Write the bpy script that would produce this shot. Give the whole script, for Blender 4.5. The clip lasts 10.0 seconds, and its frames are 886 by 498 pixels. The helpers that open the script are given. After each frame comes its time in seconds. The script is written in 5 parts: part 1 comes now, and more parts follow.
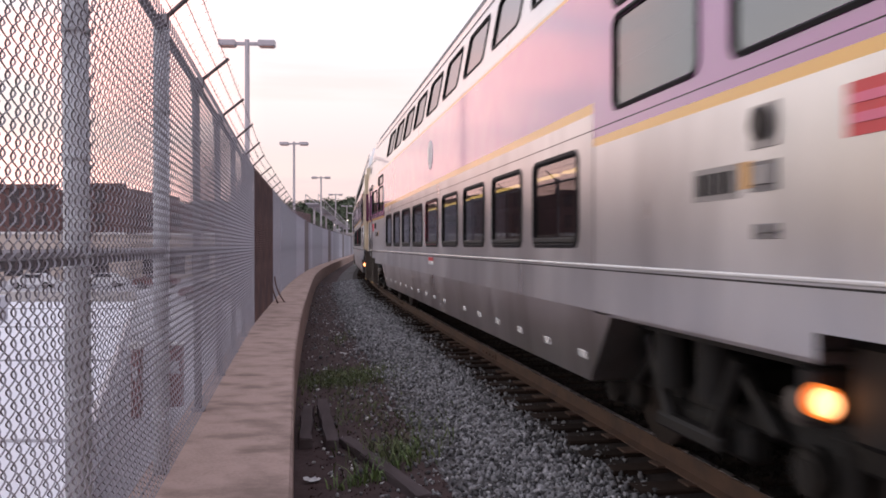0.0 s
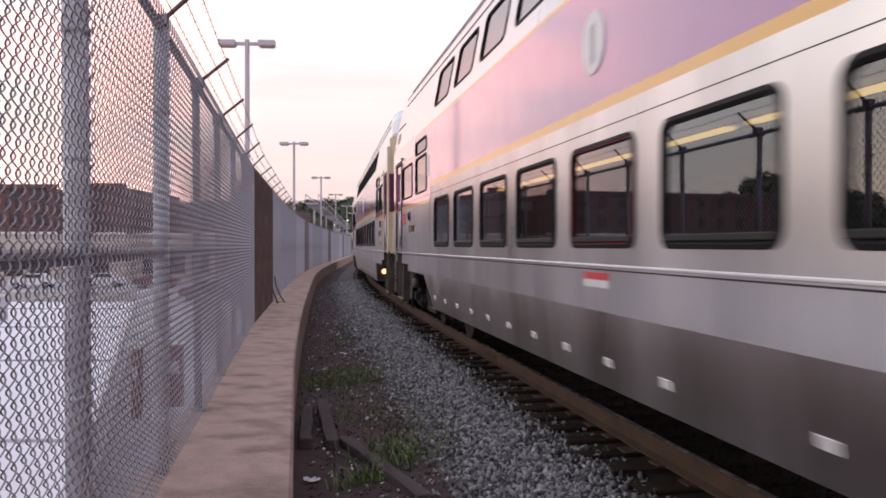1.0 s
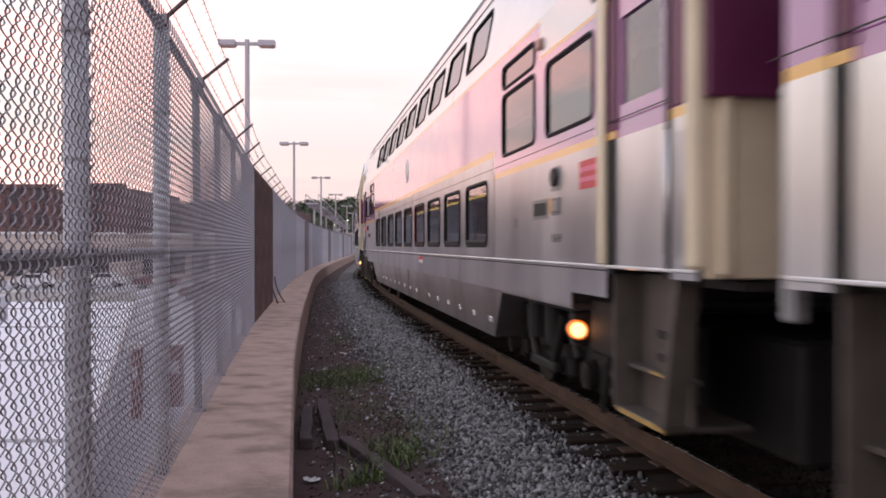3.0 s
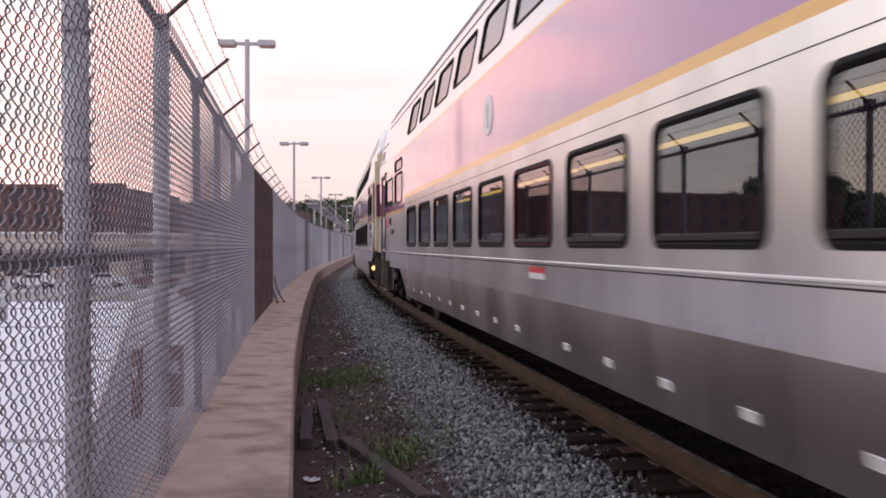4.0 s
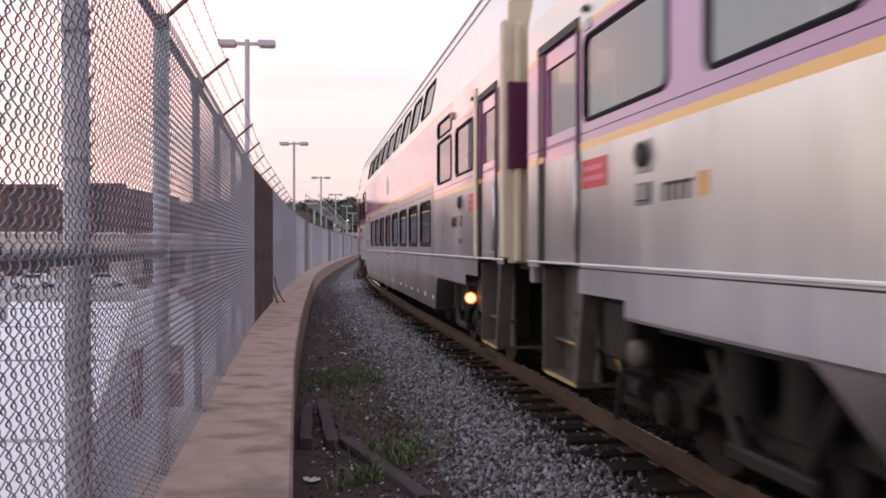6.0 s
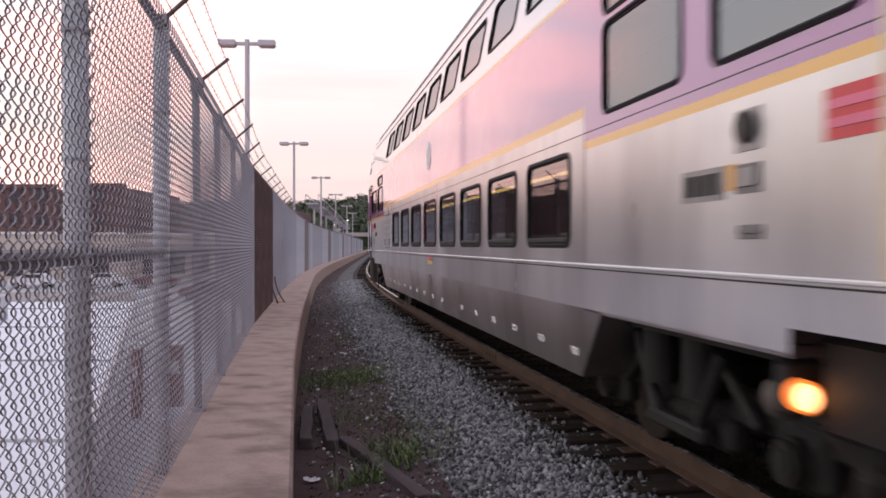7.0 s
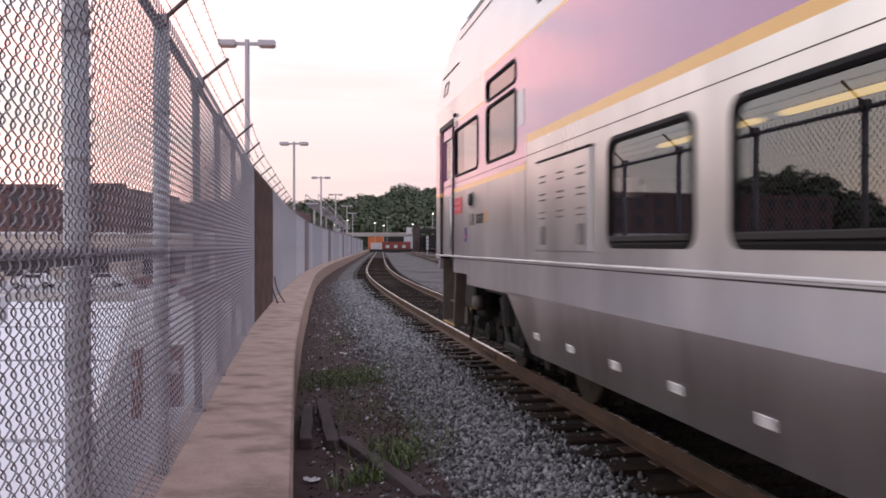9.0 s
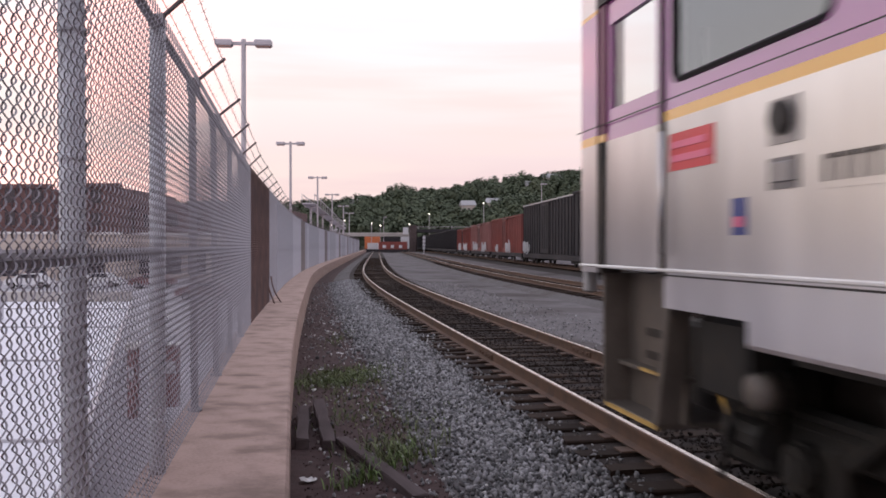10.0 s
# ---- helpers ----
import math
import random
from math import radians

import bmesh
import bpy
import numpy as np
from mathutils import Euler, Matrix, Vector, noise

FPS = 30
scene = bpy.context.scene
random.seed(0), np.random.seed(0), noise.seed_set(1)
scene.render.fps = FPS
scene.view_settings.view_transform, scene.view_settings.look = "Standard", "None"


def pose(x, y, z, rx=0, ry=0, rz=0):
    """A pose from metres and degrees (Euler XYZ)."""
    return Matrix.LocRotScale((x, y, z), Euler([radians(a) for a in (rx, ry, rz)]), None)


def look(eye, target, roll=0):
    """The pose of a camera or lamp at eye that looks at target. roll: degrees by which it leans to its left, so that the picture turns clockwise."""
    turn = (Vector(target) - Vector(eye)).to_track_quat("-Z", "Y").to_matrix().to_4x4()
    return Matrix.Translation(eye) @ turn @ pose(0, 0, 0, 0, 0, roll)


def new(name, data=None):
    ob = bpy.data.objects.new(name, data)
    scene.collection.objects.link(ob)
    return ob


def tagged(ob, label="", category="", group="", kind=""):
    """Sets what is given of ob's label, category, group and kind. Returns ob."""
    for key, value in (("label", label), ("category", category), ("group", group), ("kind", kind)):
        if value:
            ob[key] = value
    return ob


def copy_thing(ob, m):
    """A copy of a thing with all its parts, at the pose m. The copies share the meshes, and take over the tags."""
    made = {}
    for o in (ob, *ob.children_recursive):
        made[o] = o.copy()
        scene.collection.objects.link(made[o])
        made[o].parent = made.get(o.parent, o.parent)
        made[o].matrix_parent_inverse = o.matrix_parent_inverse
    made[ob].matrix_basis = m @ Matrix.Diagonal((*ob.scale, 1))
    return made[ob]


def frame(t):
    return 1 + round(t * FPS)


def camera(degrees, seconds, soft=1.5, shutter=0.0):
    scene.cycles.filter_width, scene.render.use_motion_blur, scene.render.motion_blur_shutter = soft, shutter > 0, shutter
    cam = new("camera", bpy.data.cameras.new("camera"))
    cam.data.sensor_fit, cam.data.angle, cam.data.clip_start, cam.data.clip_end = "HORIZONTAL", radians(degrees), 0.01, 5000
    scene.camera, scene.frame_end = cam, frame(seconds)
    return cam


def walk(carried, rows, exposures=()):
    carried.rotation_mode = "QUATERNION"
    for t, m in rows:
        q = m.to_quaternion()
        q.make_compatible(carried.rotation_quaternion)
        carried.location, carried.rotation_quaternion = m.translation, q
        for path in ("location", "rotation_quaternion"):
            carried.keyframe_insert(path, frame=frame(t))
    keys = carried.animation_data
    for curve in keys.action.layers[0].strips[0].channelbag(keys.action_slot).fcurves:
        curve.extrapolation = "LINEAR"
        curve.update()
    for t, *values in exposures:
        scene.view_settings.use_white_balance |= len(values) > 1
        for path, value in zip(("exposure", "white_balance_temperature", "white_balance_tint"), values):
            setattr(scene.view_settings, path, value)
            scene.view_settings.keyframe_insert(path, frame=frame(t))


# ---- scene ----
cam = camera(54.57, 10.0, soft=1.7, shutter=0.5)
EYE = (0.0, 0.0, 1.55)
AHEAD = look(EYE, (0.0, 100.0, 1.55 - 0.395))
TURNED = look(EYE, (0.395, 100.0, 1.55 - 0.395))
MIDWAY = look(EYE, (0.16, 100.0, 1.55 - 0.395))
walk(cam, [(0, AHEAD), (9.5, AHEAD), (9.8, MIDWAY), (10.0, TURNED)],
     exposures=[(0, 0.1), (9.0, 0.1), (10.0, 0.03)])

# ---------------------------------------------------------------- light
SUN_TURN = radians(-62)          # compass angle of the set sun, left of the line of sight
world = bpy.data.worlds.new("dusk")
scene.world = world
world.use_nodes = True
wn, wl = world.node_tree.nodes, world.node_tree.links
wn.clear()
w_out = wn.new("ShaderNodeOutputWorld")
w_bg = wn.new("ShaderNodeBackground")
w_sky = wn.new("ShaderNodeTexSky")
w_sky.sky_type = "NISHITA"
w_sky.sun_disc = False
w_sky.sun_elevation = radians(4)
w_sky.sun_rotation = SUN_TURN
w_sky.air_density, w_sky.dust_density = 1.0, 2.0
w_co = wn.new("ShaderNodeTexCoord")
w_sep = wn.new("ShaderNodeSeparateXYZ")
w_ramp = wn.new("ShaderNodeValToRGB")      # thin high overcast, pink towards the horizon
er = w_ramp.color_ramp
er.elements[0].position, er.elements[0].color = 0.0, (0.80, 0.56, 0.62, 1)
er.elements[1].position, er.elements[1].color = 1.0, (0.92, 0.92, 1.16, 1)
for p, c in ((0.06, (0.91, 0.68, 0.73, 1)), (0.11, (1.01, 0.81, 0.83, 1)), (0.17, (1.06, 0.94, 0.94, 1)), (0.27, (1.12, 1.07, 1.13, 1)), (0.5, (0.98, 0.97, 1.15, 1))):
    e = er.elements.new(p)
    e.color = c
w_map = wn.new("ShaderNodeMapping")
w_map.inputs["Scale"].default_value = (1.6, 1.6, 5.0)
w_noise = wn.new("ShaderNodeTexNoise")
w_noise.inputs["Scale"].default_value = 2.2
w_noise.inputs["Detail"].default_value = 6
w_noise.inputs["Roughness"].default_value = 0.55
w_cr = wn.new("ShaderNodeValToRGB")
w_cr.color_ramp.elements[0].position, w_cr.color_ramp.elements[1].position = 0.36, 0.50
w_low = wn.new("ShaderNodeMapRange")      # clouds lie low over the sunset
w_low.inputs["From Min"].default_value, w_low.inputs["From Max"].default_value = 0.36, 0.26
w_west = wn.new("ShaderNodeMapRange")     # towards the west
w_west.inputs["From Min"].default_value, w_west.inputs["From Max"].default_value = -0.20, -0.30
w_end = wn.new("ShaderNodeMapRange")      # and thin out again further round
w_end.inputs["From Min"].default_value, w_end.inputs["From Max"].default_value = -0.56, -0.47
w_m1 = wn.new("ShaderNodeMath"); w_m1.operation = "MULTIPLY"
w_m3 = wn.new("ShaderNodeMath"); w_m3.operation = "MULTIPLY"
w_m2 = wn.new("ShaderNodeMath"); w_m2.operation = "MULTIPLY"
w_mix = wn.new("ShaderNodeMix"); w_mix.data_type = "RGBA"
w_mix.inputs["B"].default_value = (1.88, 1.12, 1.06, 1)
w_band = wn.new("ShaderNodeMapRange")     # faint streaks of cloud low in the sky
w_band.inputs["From Min"].default_value, w_band.inputs["From Max"].default_value = 0.32, 0.14
w_band.inputs["To Max"].default_value = 0.85
w_m4 = wn.new("ShaderNodeMath"); w_m4.operation = "MULTIPLY"
w_streak = wn.new("ShaderNodeMix"); w_streak.data_type = "RGBA"
w_streak.inputs["B"].default_value = (1.02, 0.82, 0.81, 1)
w_long = wn.new("ShaderNodeMapping")
w_long.inputs["Scale"].default_value = (1.5, 1.5, 16.0)
w_fine = wn.new("ShaderNodeTexNoise")
w_fine.inputs["Scale"].default_value, w_fine.inputs["Detail"].default_value = 2.0, 5
w_grey = wn.new("ShaderNodeMapRange")     # the sky turns a plain pale lavender away from the sunset
w_grey.inputs["From Min"].default_value, w_grey.inputs["From Max"].default_value = -0.44, -0.58
w_grey.inputs["To Max"].default_value = 0.85
w_plain = wn.new("ShaderNodeMix"); w_plain.data_type = "RGBA"
w_plain.inputs["B"].default_value = (0.965, 0.965, 1.05, 1)
w_add = wn.new("ShaderNodeMix"); w_add.data_type = "RGBA"; w_add.blend_type = "MIX"
w_add.inputs["Factor"].default_value = 0.03
wl.new(w_co.outputs["Generated"], w_sep.inputs[0])
wl.new(w_sep.outputs["Z"], w_ramp.inputs["Fac"])
wl.new(w_co.outputs["Generated"], w_map.inputs["Vector"])
wl.new(w_map.outputs[0], w_noise.inputs["Vector"])
wl.new(w_noise.outputs["Fac"], w_cr.inputs["Fac"])
wl.new(w_sep.outputs["Z"], w_low.inputs["Value"])
wl.new(w_sep.outputs["X"], w_west.inputs["Value"])
wl.new(w_cr.outputs["Color"], w_m1.inputs[0]); wl.new(w_low.outputs[0], w_m1.inputs[1])
wl.new(w_sep.outputs["X"], w_end.inputs["Value"])
wl.new(w_m1.outputs[0], w_m3.inputs[0]); wl.new(w_end.outputs[0], w_m3.inputs[1])
wl.new(w_m3.outputs[0], w_m2.inputs[0]); wl.new(w_west.outputs[0], w_m2.inputs[1])
wl.new(w_m2.outputs[0], w_mix.inputs["Factor"])
wl.new(w_co.outputs["Generated"], w_long.inputs["Vector"])
wl.new(w_long.outputs[0], w_fine.inputs["Vector"])
wl.new(w_sep.outputs["Z"], w_band.inputs["Value"])
w_crisp = wn.new("ShaderNodeMapRange")    # drawn out into separate streaks
w_crisp.inputs["From Min"].default_value, w_crisp.inputs["From Max"].default_value = 0.42, 0.62
wl.new(w_fine.outputs["Fac"], w_crisp.inputs["Value"])
wl.new(w_crisp.outputs[0], w_m4.inputs[0]); wl.new(w_band.outputs[0], w_m4.inputs[1])
wl.new(w_m4.outputs[0], w_streak.inputs["Factor"])
wl.new(w_ramp.outputs["Color"], w_streak.inputs["A"])
wl.new(w_streak.outputs["Result"], w_mix.inputs["A"])
wl.new(w_sep.outputs["X"], w_grey.inputs["Value"])
wl.new(w_grey.outputs[0], w_plain.inputs["Factor"])
wl.new(w_mix.outputs["Result"], w_plain.inputs["A"])
wl.new(w_plain.outputs["Result"], w_add.inputs["A"])
wl.new(w_sky.outputs[0], w_add.inputs["B"])
wl.new(w_add.outputs["Result"], w_bg.inputs["Color"])
wl.new(w_bg.outputs[0], w_out.inputs[0])
w_bg.inputs["Strength"].default_value = 0.95
sun = new("sun", bpy.data.lights.new("sun", "SUN"))
sun.data.energy, sun.data.angle, sun.data.color = 0.12, radians(25), (1.0, 0.88, 0.86)
sun.matrix_world = look((-47, 25, 14), (0, 0, 0))


# ---------------------------------------------------------------- materials
def mat(name, color, rough=0.6, metal=0.0, vary=0.15, scale=8.0, fine=90.0, bump=0.15, second=None, amount=0.5,
        second_scale=1.5, coat=0.0, stretch=(1, 1, 1), random_tint=0.0, emit=0.0, spec=0.5, coat_ior=1.5, fine_amount=0.35):
    m = bpy.data.materials.new(name)
    m.use_nodes = True
    n, l = m.node_tree.nodes, m.node_tree.links
    b = n["Principled BSDF"]
    b.inputs["Metallic"].default_value = metal
    b.inputs["Coat Weight"].default_value = coat
    b.inputs["Coat Roughness"].default_value = 0.06
    b.inputs["Coat IOR"].default_value = coat_ior
    b.inputs["Specular IOR Level"].default_value = spec
    co = n.new("ShaderNodeTexCoord")
    mp = n.new("ShaderNodeMapping")
    mp.inputs["Scale"].default_value = stretch
    l.new(co.outputs["Object"], mp.inputs["Vector"])

    def tex(s, d=4):
        t = n.new("ShaderNodeTexNoise")
        t.inputs["Scale"].default_value, t.inputs["Detail"].default_value = s, d
        l.new(mp.outputs[0], t.inputs["Vector"])
        return t
    broad, grain = tex(scale), tex(fine, 3)
    both = n.new("ShaderNodeMath"); both.operation = "MULTIPLY_ADD"
    l.new(grain.outputs["Fac"], both.inputs[0]); both.inputs[1].default_value = fine_amount
    l.new(broad.outputs["Fac"], both.inputs[2])
    rng = n.new("ShaderNodeMapRange")
    rng.inputs["From Min"].default_value, rng.inputs["From Max"].default_value = 0.35, 1.0
    rng.inputs["To Min"].default_value, rng.inputs["To Max"].default_value = 1 - vary, 1 + vary
    l.new(both.outputs[0], rng.inputs["Value"])
    mul = n.new("ShaderNodeMix"); mul.data_type = "RGBA"; mul.blend_type = "MULTIPLY"
    mul.inputs["Factor"].default_value = 1
    mul.inputs["A"].default_value = (*color, 1)
    l.new(rng.outputs[0], mul.inputs["B"])
    out = mul.outputs["Result"]
    if second:
        st = tex(second_scale, 6)
        cr = n.new("ShaderNodeMapRange")
        cr.inputs["From Min"].default_value, cr.inputs["From Max"].default_value = 0.47, 0.68
        cr.inputs["To Max"].default_value = amount
        l.new(st.outputs["Fac"], cr.inputs["Value"])
        mx = n.new("ShaderNodeMix"); mx.data_type = "RGBA"
        l.new(cr.outputs[0], mx.inputs["Factor"]); l.new(out, mx.inputs["A"])
        mx.inputs["B"].default_value = (*second, 1)
        out = mx.outputs["Result"]
    if random_tint:
        oi = n.new("ShaderNodeObjectInfo")
        ge = n.new("ShaderNodeNewGeometry")
        ad = n.new("ShaderNodeMath"); ad.operation = "ADD"
        l.new(oi.outputs["Random"], ad.inputs[0]); l.new(ge.outputs["Random Per Island"], ad.inputs[1])
        fr = n.new("ShaderNodeMath"); fr.operation = "FRACT"
        l.new(ad.outputs[0], fr.inputs[0])
        r2 = n.new("ShaderNodeMapRange")
        r2.inputs["To Min"].default_value, r2.inputs["To Max"].default_value = 1 - random_tint, 1 + random_tint
        l.new(fr.outputs[0], r2.inputs["Value"])
        mr = n.new("ShaderNodeMix"); mr.data_type = "RGBA"; mr.blend_type = "MULTIPLY"
        mr.inputs["Factor"].default_value = 1
        l.new(out, mr.inputs["A"]); l.new(r2.outputs[0], mr.inputs["B"])
        out = mr.outputs["Result"]
    l.new(out, b.inputs["Base Color"])
    rr = n.new("ShaderNodeMapRange")
    rr.inputs["To Min"].default_value, rr.inputs["To Max"].default_value = max(rough - 0.08, 0.02), min(rough + 0.1, 1)
    l.new(broad.outputs["Fac"], rr.inputs["Value"])
    l.new(rr.outputs[0], b.inputs["Roughness"])
    if bump:
        bp = n.new("ShaderNodeBump")
        bp.inputs["Strength"].default_value, bp.inputs["Distance"].default_value = bump, 0.01
        l.new(both.outputs[0], bp.inputs["Height"]); l.new(bp.outputs[0], b.inputs["Normal"])
    if emit:
        b.inputs["Emission Color"].default_value = (*color, 1)
        b.inputs["Emission Strength"].default_value = emit
    return m


def glass(name, tint, ior=2.5):
    m = bpy.data.materials.new(name)
    m.use_nodes = True
    n, l = m.node_tree.nodes, m.node_tree.links
    n.clear()
    o = n.new("ShaderNodeOutputMaterial")
    mix = n.new("ShaderNodeMixShader")
    tr = n.new("ShaderNodeBsdfTransparent"); tr.inputs[0].default_value = (*tint, 1)
    gl = n.new("ShaderNodeBsdfGlossy"); gl.inputs["Roughness"].default_value = 0.02
    gl.inputs["Color"].default_value = (0.88, 0.90, 0.93, 1)
    fr = n.new("ShaderNodeFresnel"); fr.inputs["IOR"].default_value = ior
    l.new(fr.outputs[0], mix.inputs[0]); l.new(tr.outputs[0], mix.inputs[1]); l.new(gl.outputs[0], mix.inputs[2])
    l.new(mix.outputs[0], o.inputs[0])
    return m


M_STEEL = mat("brushed_steel", (0.70, 0.695, 0.71), 0.30, 1.0, 0.18, 1.6, 160, 0.5, (0.47, 0.46, 0.47), 0.7, 1.3, stretch=(1, 1, 0.3), fine_amount=0.03)
M_STEEL_LOW = mat("skirt_steel", (0.65, 0.64, 0.65), 0.30, 1.0, 0.14, 1.4, 160, 0.03, (0.33, 0.31, 0.30), 0.6, 1.5, stretch=(1, 1, 0.14))
M_PURPLE = mat("purple_vinyl", (0.31, 0.047, 0.26), 0.3, 0.0, 0.05, 2, 120, 0.01, coat=1.0, coat_ior=2.1, second=(0.33, 0.07, 0.29), amount=0.4)
M_YELLOW = mat("yellow_vinyl", (0.86, 0.49, 0.13), 0.3, 0.0, 0.06, 2, 120, 0.01, coat=0.5)
M_WHITE = mat("white_coach_paint", (0.76, 0.73, 0.70), 0.3, 0.0, 0.06, 1.5, 90, 0.01, (0.60, 0.57, 0.54), 0.4, 1.1, coat=0.8, coat_ior=1.8)
M_CREAMPAINT = mat("yellowed_cream_paint", (0.72, 0.60, 0.42), 0.4, 0, 0.12, 2, 60, 0.03, (0.5, 0.4, 0.28), 0.5, 1.5)
M_ROOF = mat("roof_grey", (0.35, 0.34, 0.34), 0.55, 0.2, 0.15, 2, 60, 0.05)
M_GASKET = mat("black_rubber", (0.010, 0.009, 0.010), 0.6, 0, 0.2, 6, 80, 0.03, spec=0.15)
M_REDGASKET = mat("red_rubber", (0.42, 0.03, 0.06), 0.4, 0, 0.2, 6, 80, 0.03)
M_GLASS = glass("tinted_glass", (0.22, 0.20, 0.19))
M_SUNGLASS = glass("mirrored_upper_deck_glass", (0.22, 0.20, 0.19), 8.0)
M_VESTGLASS = glass("vestibule_glass", (0.25, 0.24, 0.23), 3.2)
M_CLEAR = glass("clear_door_glass", (0.85, 0.86, 0.84))
M_INSIDE = mat("coach_lining", (0.06, 0.05, 0.05), 0.7)
M_SEAT = mat("seat_cloth", (0.05, 0.03, 0.06), 0.9)
M_STRIP = mat("ceiling_light_glow", (1.0, 0.72, 0.22), 0.5, emit=2.6, bump=0)
M_RED = mat("red_sign", (0.62, 0.05, 0.06), 0.4, 0, 0.06)
M_BLUE = mat("blue_sign", (0.04, 0.06, 0.22), 0.4, 0, 0.06)
M_PINK = mat("pink_mark", (0.75, 0.16, 0.26), 0.4)
M_WSIGN = mat("white_sign", (0.75, 0.73, 0.72), 0.4, 0, 0.06)
M_PLATE = mat("dull_plate", (0.30, 0.29, 0.29), 0.4, 0.6, 0.1)
M_GREYSIGN = mat("grey_sign", (0.46, 0.45, 0.48), 0.4, 0, 0.06)
M_BLACK = mat("black_iron", (0.014, 0.013, 0.013), 0.55, 0.2, 0.3, 9, 90, 0.1, (0.05, 0.035, 0.025), 0.6, 3)
M_BOGIE = mat("grimy_iron", (0.018, 0.0165, 0.0155), 0.65, 0.3, 0.3, 9, 90, 0.2, (0.035, 0.027, 0.02), 0.6, 3)
M_GRILLE = mat("vent_grey", (0.19, 0.18, 0.18), 0.5, 0.4)
M_WELL = mat("step_steel", (0.125, 0.105, 0.09), 0.55, 0.3, 0.3, 6, 60, 0.1, (0.13, 0.11, 0.09), 0.6, 2)
M_LAMP = mat("headlamp_glow", (1.0, 0.42, 0.17), 0.3, emit=3.4, bump=0)
M_AMBER = mat("amber_lamp_ring", (1.0, 0.22, 0.03), 0.3, emit=1.1, bump=0)
# livery purple as it looks in shade, put into a dark maroon base
M_SHADEPURPLE = mat("purple_paint_in_shade", (0.11, 0.012, 0.055), 0.45, 0, 0.15, 3, 60, 0.03)
M_EDGE = mat("worn_yellow_step_edge", (0.55, 0.35, 0.10), 0.6, 0, 0.3, 12, 90, 0.1, (0.16, 0.12, 0.08), 0.8, 6)
M_HOSE = mat("grimy_yellow_hose", (0.42, 0.24, 0.04), 0.6, 0, 0.3, 20, 90, 0.1, (0.06, 0.045, 0.03), 0.8, 9)
M_HANGER = mat("grimy_hanger_iron", (0.022, 0.020, 0.019), 0.6, 0.3, 0.25, 9, 90, 0.1)
M_CAP = mat("dusty_brake_iron", (0.14, 0.12, 0.105), 0.6, 0.2, 0.25, 9, 90, 0.1)
M_RAIL = mat("rusty_rail", (0.13, 0.075, 0.05), 0.75, 0.25, 0.25, 5, 120, 0.25, (0.075, 0.05, 0.04), 0.7, 3)
M_WHEEL = mat("dark_wheel_steel", (0.04, 0.03, 0.026), 0.6, 0.5, 0.3, 8, 90, 0.1)
M_RAILTOP = mat("worn_railhead", (0.50, 0.45, 0.43), 0.26, 1.0, 0.15, 5, 150, 0.03)
M_TIE = mat("creosoted_wood", (0.025, 0.016, 0.012), 0.9, 0, 0.4, 6, 60, 0.5, (0.055, 0.035, 0.025), 0.6, 2.5, stretch=(1, 0.2, 1), random_tint=0.35, spec=0.15)
M_STONE = mat("ballast_stone", (0.195, 0.188, 0.19), 0.85, 0, 0.25, 20, 160, 0.3, (0.36, 0.35, 0.35), 0.5, 8, random_tint=0.7, spec=0.15)
M_BALLAST = mat("ballast_bed", (0.085, 0.078, 0.077), 0.95, 0, 0.65, 14, 45, 1.0, (0.075, 0.06, 0.05), 0.6, 0.6, fine_amount=0.8, spec=0.15)
M_TRACKBED = mat("oily_trackbed", (0.027, 0.021, 0.019), 0.95, 0, 0.5, 10, 50, 0.9, (0.055, 0.046, 0.04), 0.6, 0.7, fine_amount=0.8, spec=0.15)
M_DIRT = mat("cinder_dirt", (0.048, 0.031, 0.029), 0.95, 0, 0.6, 9, 45, 1.0, (0.085, 0.060, 0.057), 0.7, 2.2, fine_amount=0.8, spec=0.15)
# darker bed along the freight siding
M_UNDER = mat("dark_siding_bed", (0.05, 0.043, 0.04), 0.95, 0, 0.4, 3, 40, 0.8, spec=0.15)
M_YARD = mat("yard_gravel", (0.115, 0.104, 0.104), 0.95, 0, 0.4, 3, 40, 0.8, (0.05, 0.039, 0.034), 0.8, 0.35, fine_amount=0.7, spec=0.15)
M_LOT = mat("lot_asphalt", (0.37, 0.35, 0.36), 0.9, 0, 0.25, 0.4, 30, 0.3, (0.42, 0.40, 0.41), 0.6, 0.15)
M_CONCRETE = mat("kerb_concrete", (0.32, 0.228, 0.195), 0.85, 0, 0.3, 4.5, 55, 0.4, (0.19, 0.136, 0.115), 0.8, 3.2, stretch=(0.8, 1.0, 1), fine_amount=0.9, spec=0.15)
# grey zinc with a slight pink of reflected afterglow put into its base
M_GALV = mat("galvanised_steel", (0.27, 0.245, 0.26), 0.5, 0.3, 0.2, 12, 120, 0.08)
M_POST = mat("weathered_galvanised_post", (0.56, 0.57, 0.60), 0.6, 0.0, 0.2, 10, 120, 0.08, (0.17, 0.16, 0.17), 0.6, 4)
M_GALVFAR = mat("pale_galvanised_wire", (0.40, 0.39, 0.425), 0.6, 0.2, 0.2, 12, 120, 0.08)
M_FRAME = mat("tarnished_pipe", (0.21, 0.195, 0.21), 0.6, 0.3, 0.25, 10, 120, 0.08, (0.12, 0.10, 0.10), 0.6, 4)
